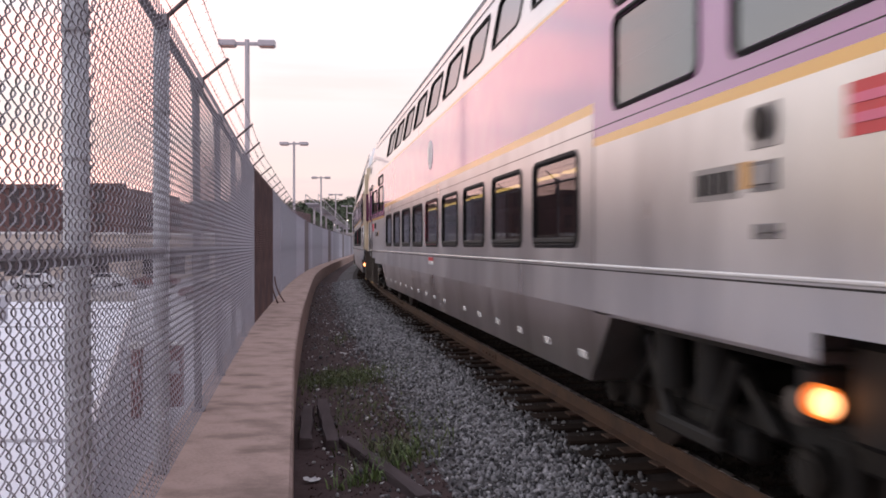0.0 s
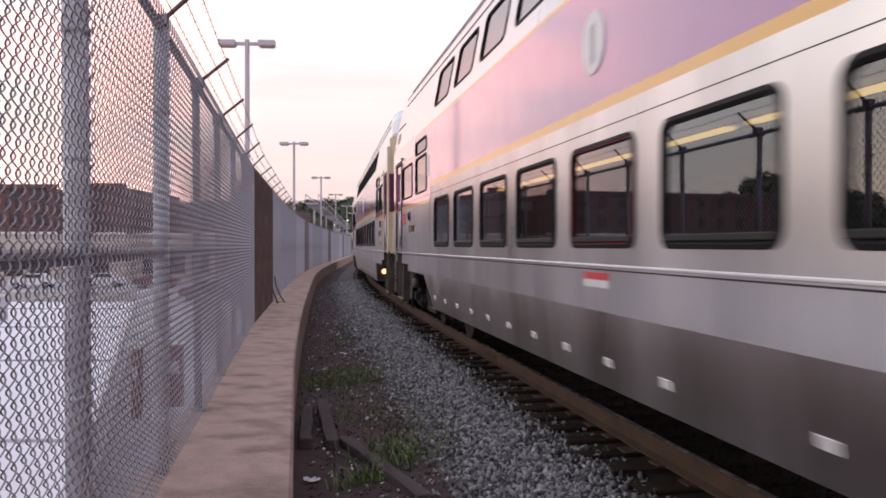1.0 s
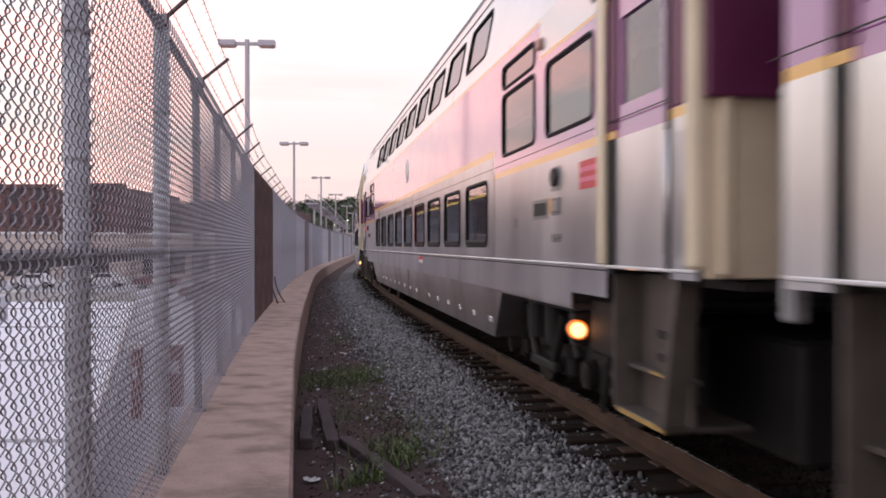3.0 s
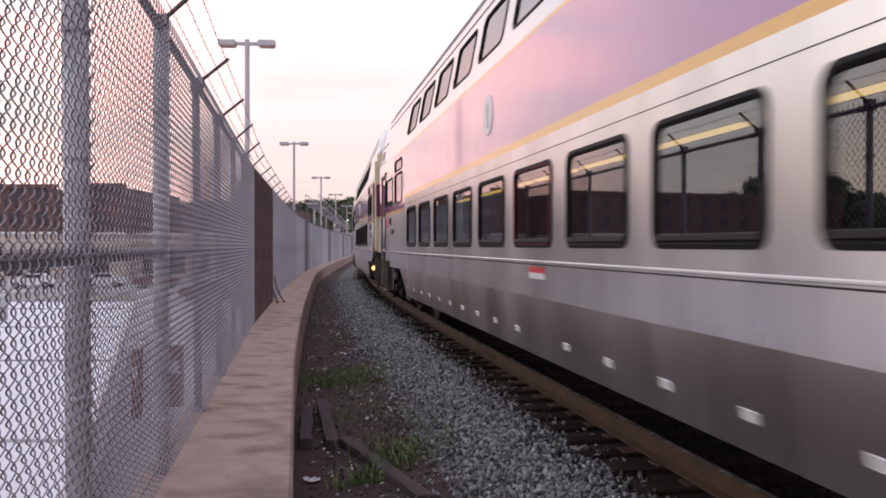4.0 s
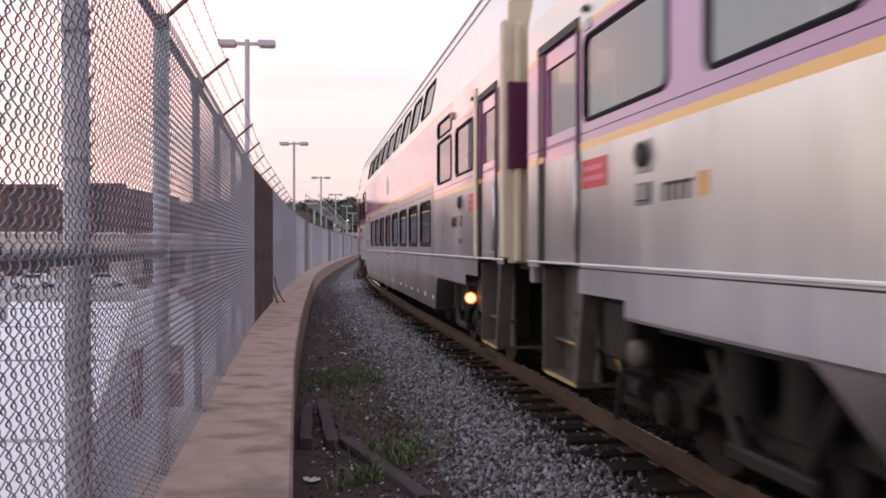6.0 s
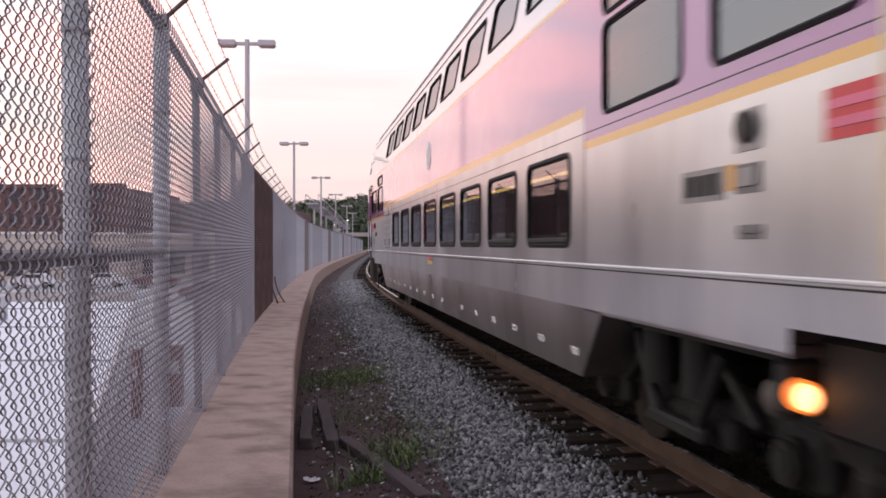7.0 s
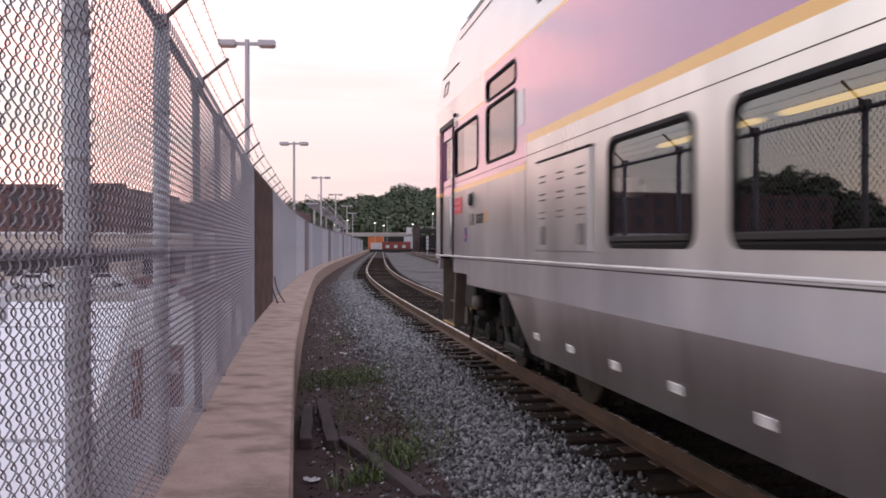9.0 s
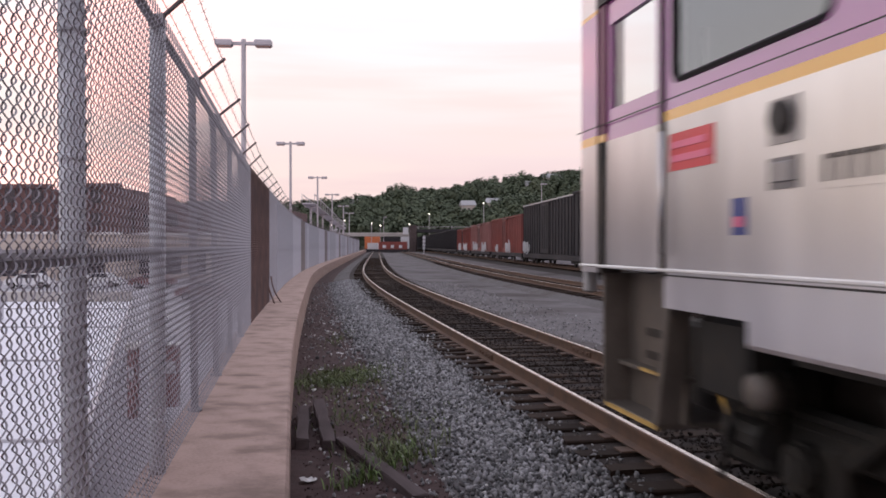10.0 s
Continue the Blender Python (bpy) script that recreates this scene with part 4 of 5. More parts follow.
        part("door_frame", shared("jamb2%d" % n, lambda: baked("door_frame", one(box, b - 0.03, b + 0.012, -1.54, -1.38, 1.36, 3.28), M_BLACK)), None, car)
        part("door_frame", shared("head%d" % n, lambda: baked("door_frame", one(box, a, b, -1.53, -1.38, 3.22, 3.29), M_BLACK)), None, car)
        part("grab_rail", shared("grab%d" % n, lambda: baked("grab_rail", one(rod, (b + 0.06, -1.57, 1.5), (b + 0.06, -1.57, 2.2), 0.014, 8), M_STEEL, True)), None, car, "steel grab rail")

        stp = part("step_well", shared("tread%d" % n, lambda: baked("step_well", one(box, a, b - 0.2, -1.46, -0.9, 0.43, 0.46, 0.005), M_WELL)), None, car, "dark steel boarding steps")
        part("upper_tread", shared("tread2%d" % n, lambda: baked("upper_tread", one(box, a + 0.03, b - 0.16, -1.38, -1.25, 0.72, 0.75, 0.005), M_WELL)), None, stp)
        part("side_plate", shared("plateA%d" % n, lambda: baked("side_plate", one(box, a, a + 0.03, -1.48, -0.9, 0.445, 1.36, 0.005), M_WELL)), None, stp)
        part("side_plate", shared("plateB%d" % n, lambda: baked("side_plate", tapered(b - 0.04, b + 0.03, -0.2), M_WELL)), None, stp)
        part("riser", shared("riser%d" % n, lambda: baked("riser", one(box, a + 0.031, b - 0.20, -1.29, -1.26, 0.46, 1.36), M_WELL)), None, stp)
        for k, z in enumerate((0.80, 0.95)):
            part("foot_slot", shared("slot%d%d" % (n, k), lambda: baked("foot_slot", one(box, a + 0.35, b - 0.40, -1.305, -1.288, z, z + 0.05), M_BLACK)), None, stp)
        part("step_edge", shared("edge%d" % n, lambda: baked("step_edge", one(box, a + 0.05, b - 0.21, -1.48, -1.455, 0.432, 0.456), M_EDGE)), None, stp, "yellow step edge")
        part("step_edge", shared("edge2%d" % n, lambda: baked("step_edge", one(box, a + 0.45, b - 0.18, -1.40, -1.375, 0.735, 0.752), M_EDGE)), None, stp, "yellow step edge")

    def hose(u):
        bm = bmesh.new()
        pts = [(u - 0.03, 0.92), (u, 0.80), (u + 0.05, 0.70), (u + 0.11, 0.65)]
        for (x0, z0), (x1, z1) in zip(pts, pts[1:]):
            rod(bm, (x0, -1.36, z0), (x1, -1.36, z1), 0.012, 8)
        return bm

    # bogies and underfloor gear
    for u in (3.73, 21.87):
        make_bogie(car, u)

    def under():
        bm = bmesh.new()
        box(bm, 2.55, 23.6, -1.3, 1.3, 0.98, 1.06)
        for u in (2.0, 24.0):
            box(bm, u - 0.3, u + 0.25, -1.38, -1.1, 0.72, 1.16, 0.03)
            rod(bm, (u + 0.3, -1.38, 0.82), (u + 0.3, -1.2, 0.82), 0.10, 10)
            rod(bm, (u - 0.05, -1.36, 0.3), (u + 0.1, -1.36, 0.8), 0.022, 6)
            rod(bm, (u - 0.1, -1.25, 0.55), (u + 0.25, -1.25, 0.55), 0.09, 10)
        # low black boxes added to keep the space under the ends dark
        for u in (1.66, 23.68):
            box(bm, u, u + 0.5, -1.22, -0.85, 0.34, 0.95, 0.04)
        box(bm, 0.2, 2.3, -0.8, 0.8, 0.28, 1.0, 0.03)
        box(bm, BODY_L - 2.3, BODY_L - 0.2, -0.8, 0.8, 0.28, 1.0, 0.03)
        return baked("underframe", bm, M_BOGIE)
    part("underframe", shared("under", under), None, car, "black underframe with hoses, boxes and added blocks that keep the gap dark")

    for n, u in enumerate((2.34, 23.36)):
        part("brake_cylinder", shared("brake%d" % n, lambda: baked("brake_cylinder", one(rod, (u, -1.41, 0.82), (u, -1.30, 0.82), 0.085, 18, 0.10), M_CAP, True)), None, car, "dusty round brake cylinder end")
        if n == 0:
            part("brake_hose", shared("hose", lambda: baked("brake_hose", hose(u - 0.42), M_HOSE)), None, car, "grimy yellow hose by the steps")

    # signs, vents and plates; writing that cannot be read is drawn as bars
    def sign(name, key, u0, u1, z0, z1, material, label, lift=0.004):
        return part(name, shared(key, lambda: baked(name, one(box, u0, u1, -1.5255 - lift, -1.52, z0, z1), material)), None, car, label, m=pose(nudge if u0 > 13 else 0, 0, 0))

    def bars(parent, key, u0, u1, z0, z1, count, material):
        def make():
            bm = bmesh.new()
            h = (z1 - z0) / (2 * count + 1)
            for k in range(count):
                box(bm, u0 + 0.03, u1 - 0.03 - 0.05 * (k % 2), -1.534, -1.528, z0 + h * (2 * k + 1), z0 + h * (2 * k + 2))
            return baked("lettering", bm, material)
        part("lettering", shared(key, make), None, parent)

    def grille(key, u0, u1, z0, z1):
        def make():
            bm = one(box, u0, u1, -1.532, -1.52, z0, z1, 0.004)
            k = z0 + 0.03
            while k < z1 - 0.02:
                box(bm, u0 + 0.02, u1 - 0.02, -1.545, -1.53, k, k + 0.015)
                k += 0.035
            return baked("grille", bm, M_GRILLE)
        return part("grille", shared(key, make), None, car, "small black vent grille", m=pose(nudge if u0 > 13 else 0, 0, 0))
    for n, (r0, v0, p0) in enumerate(((1.66, 2.70, 3.06), (23.90, 23.18, 22.58))):
        sg = sign("warning_sign", "red%d" % n, r0, r0 + 0.52, 1.97, 2.18, M_RED, "red sign with pale lettering")
        bars(sg, "redbar%d" % n, r0, r0 + 0.52, 1.98, 2.17, 2, M_PINK)
        cover = sign("vent_cover", "vc%d" % n, v0, v0 + 0.22, 2.00, 2.20, M_PLATE, "dull steel vent cover with a dark round cap", 0.008)
        part("vent_cap", shared("vcap%d" % n, lambda: baked("vent_cap", one(rod, (v0 + 0.11, -1.565, 2.11), (v0 + 0.11, -1.53, 2.11), 0.07, 16, 0.08), M_BLACK)), None, cover)
        lid = sign("vent_cover", "vl%d" % n, v0, v0 + 0.22, 1.80, 1.94, M_GRILLE, "small framed steel hatch", 0.008)
        part("hatch_lid", shared("vlid%d" % n, lambda: baked("hatch_lid", one(box, v0 + 0.03, v0 + 0.19, -1.545, -1.53, 1.83, 1.92, 0.004), M_PLATE)), None, lid)
        if n:
            grille("gt%d" % n, v0 + 0.02, v0 + 0.24, 1.58, 1.65)
        pl = sign("number_plate", "plate%d" % n, p0, p0 + 0.48, 1.78, 1.95, M_PLATE if n else M_STEEL, "steel plate with dark bars")

        def digits():
            bm = bmesh.new()
            for k in range(4):
                x = p0 + 0.05 + k * 0.1
                box(bm, x, x + (0.07 if n else 0.03), -1.536, -1.528, 1.81, 1.92)
                if not n:
                    box(bm, x + 0.031, x + 0.07, -1.536, -1.528, 1.90, 1.92)
            return baked("lettering", bm, M_BLACK)
        part("lettering", shared("dig%d" % n, digits), None, pl)
        q = p0 + 0.49 if n == 0 else p0 + 0.50
        sign("orange_label", "or%d" % n, q, q + 0.10, 1.82, 1.95, M_ORSIGN, "small orange label")
    disc = bmesh.new()
    bmesh.ops.create_cone(disc, cap_ends=True, segments=32, radius1=0.235, radius2=0.23, depth=0.01)
    bmesh.ops.transform(disc, matrix=pose(13.05, -1.531, 3.03, 90), verts=disc.verts)
    roundel = part("roundel", shared("roundel", lambda: baked("roundel", disc, M_WSIGN)), None, car, "round white emblem with a grey bar")
    part("emblem_bar", shared("emblem", lambda: baked("emblem_bar", one(box, 13.01, 13.09, -1.541, -1.534, 2.88, 3.16), M_GREYSIGN)), None, roundel)
    st = part("notice", shared("note%.1f" % sticker_u, lambda: baked("notice", one(box, sticker_u, sticker_u + 0.50, -1.531, -1.52, 1.305, 1.357), M_RED)), None, car, "red and white notice strip")
    part("notice_base", shared("noteb%.2f%s" % (sticker_u, tag), lambda: baked("notice_base", one(box, sticker_u, sticker_u + 0.50, -1.531, -1.52, 1.250, 1.303), M_NOTICE if vent else M_WSIGN)), None, st)
    sign("window_notice", "wn", 4.99, 5.22, 2.70, 3.04, M_WSIGN, "pale notice by the vestibule window")
    if blue:
        bl = sign("wheelchair_sign", "blue", 2.36, 2.50, 1.60, 1.78, M_BLUE, "small blue sign with a pink mark")
        part("sign_mark", shared("bluemark", lambda: baked("sign_mark", one(box, 2.39, 2.47, -1.535, -1.528, 1.64, 1.69), M_PINK)), None, bl)

    patch = shared("patch", lambda: baked("reflector", one(box, -0.075, 0.075, -0.006, 0.004, -0.03, 0.03, 0.003), M_WSIGN))
    tilt = math.degrees(math.atan2(1.525 - 1.461, 1.08 - 0.53))
    for u in [5.52 + 0.965 * k for k in range(10)] + [20.62 - 0.965 * k for k in range(6)]:
        part("reflector", patch, None, car, "small white patch", m=pose(u, -side_y(0.72) - 0.002, 0.72, tilt))
    if vent:
        lv = part("access_panel", shared("acc", lambda: baked("access_panel", one(box, 5.70, 7.10, -1.545, -1.52, 1.50, 2.28, 0.01), M_STEEL)), None, car, "stainless louvred access panel")

        def louvre():
            return baked("louvre", one(box, 0, 0.15, -1.556, -1.54, 0, 0.012, 0.003), M_GRILLE)
        lm = shared("louvre", louvre)
        for c in range(3):
            for r in range(3):
                for e in (0, 0.05):
                    part("louvre", lm, None, lv, m=pose(5.82 + c * 0.5, 0, 1.78 + r * 0.155 + e))
        for c in (0.1, 1.1):
            part("latch", shared("latch%.1f" % c, lambda: baked("latch", one(box, 5.75 + c, 5.87 + c, -1.56, -1.54, 1.56, 1.72, 0.006), M_GRILLE)), None, lv, "dark latch")
        part("panel_edge", shared("pedge", lambda: baked("panel_edge", one(box, 5.68, 7.12, -1.55, -1.53, 2.285, 2.293), M_BOGIE)), None, lv)
    for n, u in enumerate((1.78, 24.30)):
        part("door_bracket", shared("brk%d" % n, lambda: baked("door_bracket", one(box, u - 0.03, u + 0.03, -1.57, -1.52, 3.27, 3.32, 0.012), M_BLACK)), None, car, "small black bracket by the door head")
        part("speaker_grille", shared("spk%d" % n, lambda: baked("speaker_grille", one(box, u - 0.05, u + 0.07, -1.535, -1.52, 3.14, 3.22, 0.004), M_GREYSIGN)), None, car)
    part("roof_hatch", shared("hatch", lambda: baked("roof_hatch", ring(0.62, 0.92, 3.72, 3.93, 0.04, 0.018, 0.006, True), M_GRILLE)), None, car, "small hatch outline by the rear end")
    part("rain_strip", shared("rain", lambda: baked("rain_strip", one(box, 0.25, 1.5, -side_y(4.06) - 0.012, -side_y(4.06) + 0.004, 4.055, 4.068), M_BLACK)), None, car, "thin dark rain strip")
    part("door_post", shared("dpost", lambda: baked("door_post", one(box, 24.32, 24.465, -1.545, -1.52, 1.42, 3.40, 0.008), M_CREAMPAINT)), None, car, "yellowed cream door post")
    part("corner_post", shared("cpost", lambda: baked("corner_post", one(box, 25.72, 25.86, -1.545, -1.40, 1.42, 3.84, 0.02), M_CREAMPAINT)), None, car, "yellowed cream corner post")
    # purple end band and corner panel, their shade painted in as dark maroon
    part("end_band", shared("eband", lambda: baked("end_band", one(box, 25.862, 25.93, -1.50, -0.64, 2.33, 3.20, 0.01), M_SHADEPURPLE)), None, car, "purple band across the coach end, coloured dark for shade")
    part("post_panel", shared("ppanel", lambda: baked("post_panel", one(box, 25.53, 25.715, -1.532, -1.40, 2.33, 3.20, 0.006), M_SHADEPURPLE)), None, car, "purple panel by the corner, coloured dark for shade")
    part("marker_box", shared("mbox", lambda: baked("marker_box", one(box, 22.78, 22.88, -1.565, -1.52, 3.26, 3.36, 0.015), M_LENS)), None, car, "brown marker light box")
    part("corner_gate", shared("cgate", lambda: baked("corner_gate", one(box, 0.03, 0.12, -1.47, -1.38, 1.20, 2.28, 0.015), M_ROOF)), None, car, "folded steel end gate")
    if lamp:
        bm = bmesh.new()
        bmesh.ops.create_uvsphere(bm, u_segments=16, v_segments=10, radius=0.06)
        bmesh.ops.scale(bm, vec=(0.9, 1, 1), verts=bm.verts)
        bmesh.ops.translate(bm, vec=(23.66 + nudge, -1.46, 0.89), verts=bm.verts)
        part("marker_lamp", shared("lamp%.2f" % nudge, lambda: baked("marker_lamp", bm, M_LAMP, True)), None, car, "lit amber lamp on the bogie")
        part("lamp_ring", shared("lring%.2f" % nudge, lambda: baked("lamp_ring", one(rod, (23.655 + nudge, -1.455, 0.89), (23.60 + nudge, -1.455, 0.89), 0.075, 18), M_AMBER, True)), None, car, "amber glowing lamp rim")
        part("lamp_housing", shared("lamph", lambda: baked("lamp_housing", one(box, 23.48, 23.60, -1.48, -1.2, 0.78, 1.03, 0.02), M_BLACK)), None, car)
    return car


COACHES = [
    make_coach("leading silver and purple bi-level railway coach moving along the track", False, 4, 12.85, True, False),
    make_coach("silver and purple bi-level coach with dark windows, coupled on the track", False, 5, 14.80, True, False),
    make_coach("last silver and purple bi-level coach with a louvred access panel", True, 4, 12.95, True, True, 0.06),
]


# ---------------------------------------------------------------- lamp posts beyond the fence
def lamp_post():
    root = thing("lamp_post", "tall grey twin-headed parking lot lamp post", "lamp post", "lamp posts along the fence")
    bm = one(rod, (0, 0, 0), (0, 0, 11.65), 0.11, 14, 0.085)
    box(bm, -0.2, 0.2, -0.2, 0.2, 0, 0.05, 0.01)
    part("pole", bm, M_POLE, root)
    part("crossarm", one(box, -0.42, 0.42, -0.05, 0.05, 11.44, 11.56, 0.01), M_POLE, root)
    for sgn in (-1, 1):
        bm = bmesh.new()
        a, b = sorted((sgn * 0.40, sgn * 1.02))
        box(bm, a, b, -0.2, 0.2, 11.40, 11.62, 0.03)
        head = part("lamp_head", bm, M_POLE, root, "flat grey lamp head")
        part("lens", one(box, a + 0.06, b - 0.05, -0.16, 0.16, 11.37, 11.405, 0.01), M_LENS, head, "dull reddish lamp lens")
    return root


LAMP = lamp_post()
LAMP.matrix_basis = pose(-7.13, 31.3, -2.6, 0, 0, 3)
for x, y, turn in ((-10.75, 62, 2), (-13.2, 93, 4), (-15.5, 124, 3), (-17.9, 160, 3), (-20.5, 195, 2)):
    copy_thing(LAMP, pose(x, y, -2.6, 0, 0, turn))


def yard_lamp(x, y, top, base=-0.4):
    root = thing("yard_lamp", "slim grey yard light pole with a single head", "lamp post", "yard lights", m=pose(x, y, base))
    part("pole", one(rod, (0, 0, 0), (0, 0, top - base), 0.10, 8, 0.07), M_POLE, root)
    bm = one(box, -0.2, 1.0, -0.18, 0.18, top - base - 0.1, top - base + 0.12, 0.03)
    part("lamp_head", bm, M_POLE, root, "pale lamp head")


yard_lamp(-17.9, 275, 10.6)
yard_lamp(19.0, 160, 13.0)


# ---------------------------------------------------------------- elevated walkway along the lot
def walkway():
    root = thing("elevated_walkway", "pale steel elevated walkway on posts beyond the fence", "walkway")

    def line(s):
        return Vector((-14.3 - 0.085 * (s - 95), s, 0))
    a, b = line(92), line(235)
    d = b - a
    m = pose(a.x, a.y, 0, 0, 0, -math.degrees(math.atan2(d.x, d.y)))
    part("deck_beam", one(box, -0.7, 0.7, 0, d.length, 5.98, 6.12, 0.03), M_POLE, root, m=m)
    for x in (-0.7, 0.64):
        part("handrail", one(box, x, x + 0.06, 0, d.length, 7.0, 7.08), M_POLE, root, m=m)
        for k in range(24):
            part("baluster", one(box, x, x + 0.06, k * 6.1, k * 6.1 + 0.08, 6.15, 7.0), M_POLE, root, m=m)
    for k in range(6):
        bm = one(rod, (0, 4 + k * 26, -2.6), (0, 4 + k * 26, 5.98), 0.13, 10)
        box(bm, -0.7, 0.7, 3.9 + k * 26, 4.1 + k * 26, 5.8, 5.98, 0.02)
        part("support", bm, M_POLE, root, m=m)


walkway()


# ---------------------------------------------------------------- overpass across the far end of the yard
def overpass():
    root = thing("overpass", "long pale concrete road overpass on piers across the yard", "bridge")
    y = 262
    part("girder", one(box, -75, -7.6, y - 4, y + 4, 4.35, 5.05, 0.05), M_BRIDGE, root)
    part("parapet", one(box, -75, -7.6, y - 4.2, y - 4.0, 5.0, 5.45, 0.02), M_BRIDGE, root)
    part("tower", one(box, -9.1, -6.9, y - 4.4, y + 4.2, -0.5, 7.6, 0.1), M_WOOD, root, "brown bridge abutment")
    part("notice_board", one(box, -11.0, -9.4, y - 4.4, y - 4.25, 4.9, 7.0, 0.05), M_PAINTMARK, root, "white board")
    part("steel_span", one(box, -6.9, 60, y - 4, y + 4, 5.5, 6.5, 0.05), M_CARBLACK, root, "dark steel span")
    part("railing", one(box, -6.9, 60, y - 4.14, y - 4.06, 7.1, 7.22), M_POLE, root)
    for x in (-60, -38, 9, 26, 44):
        part("pier", one(box, x - 0.8, x + 0.8, y - 3, y + 3, -0.5, 4.35 if x < 0 else 5.5, 0.1), M_BRIDGE, root)
    for k in range(13):
        part("railing_post", one(box, -6.5 + k * 5, -6.4 + k * 5, y - 4.15, y - 4.05, 6.5, 7.1), M_POLE, root)


overpass()


# ---------------------------------------------------------------- freight cars on the far siding
def graffiti(parent, x, u0, u1, z0, z1, seed):
    """Sprayed white strokes, a plain scribble."""
    r = random.Random(seed)
    bm = bmesh.new()
    u = u0
    while u < u1:
        h0, h1 = z0 + r.uniform(0, 0.25) * (z1 - z0), z1 - r.uniform(0, 0.3) * (z1 - z0)
        rod(bm, (x, u, h0), (x, u + r.uniform(-0.2, 0.35), h1), 0.05, 5)
        if r.random() < 0.6:
            rod(bm, (x, u, (h0 + h1) / 2), (x, u + 0.45, h1 if r.random() < 0.5 else h0), 0.045, 5)
        u += r.uniform(0.3, 0.55)
    part("graffiti", bm, M_PAINTMARK, parent, "sprayed white scribble")


def boxcar(s, length, height, material, label, kind, marks=()):
    car = thing("freight_car", label, "freight car", "freight cars on the siding", m=on_track(s, 15.0))
    bm = bmesh.new()
    top = height - 0.25
    box(bm, -1.45, 1.45, 0.4, length - 0.4, 0.85, top, 0.02)
    part("body", bm, material, car)
    n = int((length - 1.2) / 0.95)
    rib = baked("rib", one(box, -1.53, -1.44, -0.05, 0.05, 0.9, top - 0.05, 0.015), material)
    for k in range(n + 1):
        y = 0.5 + k * (length - 1.0) / n
        if kind == "boxcar" and abs(y - length / 2) < 1.4:
            continue
        part("rib", rib, None, car, m=pose(0, y, 0))
    # sill drawn deeper in black to stand in for the dark gap below
    part("sill", one(box, -1.5, 1.5, 0.2, length - 0.2, 0.48, 0.85, 0.03), M_CARBLACK, car)
    if kind == "boxcar":
        bm = bmesh.new()
        v = [(-1.52, top), (-1.5, top + 0.1), (0, height), (1.5, top + 0.1), (1.52, top)]
        vs = [bm.verts.new((x, y, z)) for y in (0.3, length - 0.3) for x, z in v]
        for k in range(4):
            bm.faces.new((vs[k], vs[k + 1], vs[k + 6], vs[k + 5]))
        bm.faces.new(vs[:5][::-1]); bm.faces.new(vs[5:])
        part("roof", bm, M_ROOF if material is M_CARBLACK else material, car)
        dr = part("door", one(box, -1.56, -1.46, length / 2 - 1.25, length / 2 + 1.25, 0.95, top - 0.1, 0.02), material, car, "sliding freight door")
        part("door_track", one(box, -1.6, -1.5, length / 2 - 3, length / 2 + 2, top - 0.1, top - 0.02), M_CARBLACK, dr)
        for k in range(3):
            part("lock_rod", one(rod, (-1.58, length / 2 - 0.8 + 0.8 * k, 1.3), (-1.58, length / 2 - 0.8 + 0.8 * k, top - 0.3), 0.03, 6), M_CARBLACK, dr)
    else:
        part("rim", one(box, -1.56, 1.56, 0.3, length - 0.3, top - 0.06, top + 0.1, 0.03), material, car)
    # ladder at the near end
    lad = bmesh.new()
    for k in range(8):
        box(lad, -1.3, -0.8, 0.3, 0.34, 1.2 + k * 0.36, 1.24 + k * 0.36)
    part("ladder", lad, material, car)
    for y in (2.2, length - 2.2):
        bm = bmesh.new()
        box(bm, -1.05, -0.9, y - 1.2, y + 1.2, 0.26, 0.47, 0.04)
        box(bm, -1.0, 1.0, y - 0.2, y + 0.2, 0.26, 0.47, 0.04)
        bogie = part("bogie", bm, M_BLACK, car)
        for q in (-0.85, 0.85):
            bm = one(rod, (-0.82, y + q, 0.42), (-0.7, y + q, 0.42), 0.42, 18)
            rod(bm, (0.7, y + q, 0.42), (0.82, y + q, 0.42), 0.42, 18)
            rod(bm, (-0.8, y + q, 0.42), (0.8, y + q, 0.42), 0.08, 8)
            part("wheelset", bm, M_BOGIE, bogie)
    part("coupler", one(box, -0.12, 0.12, -0.25, length + 0.25, 0.75, 0.95, 0.03), M_BLACK, car)
    for u0, u1, z0, z1, seed in marks:
        graffiti(car, -1.57, u0, u1, z0, z1, seed)


SIDING = [
    (35.2, 20.6, 5.25, M_CARBLACK, "black ribbed freight car with white scribbles", "gondola", ()),
    (57.0, 19.6, 5.25, M_CARBLACK, "black ribbed boxcar with white sprayed scribbles", "boxcar", ((16.2, 18.9, 0.75, 2.0, 2),)),
    (78.2, 20.9, 4.6, M_CARRED, "red ribbed boxcar with white sprayed scribbles", "boxcar", ((6.5, 9.5, 0.8, 2.1, 3), (15, 17, 0.8, 1.7, 4))),
    (100.6, 20.6, 4.5, M_CARBROWN, "faded red boxcar with white sprayed scribbles", "boxcar", ((3, 7, 0.8, 2.0, 5), (12, 17, 0.8, 2.1, 6))),
    (122.8, 19.6, 4.30, M_CARRED, "red boxcar with sprayed scribbles", "boxcar", ((3, 8, 0.8, 2.0, 7), (12, 16, 0.8, 2.0, 8))),
]
for row in SIDING:
    boxcar(*row)
for k in range(9):
    boxcar(144.0 + k * 17.0, 16.2, 4.5, M_CARBLACK, "black open hopper car standing on the siding", "gondola")


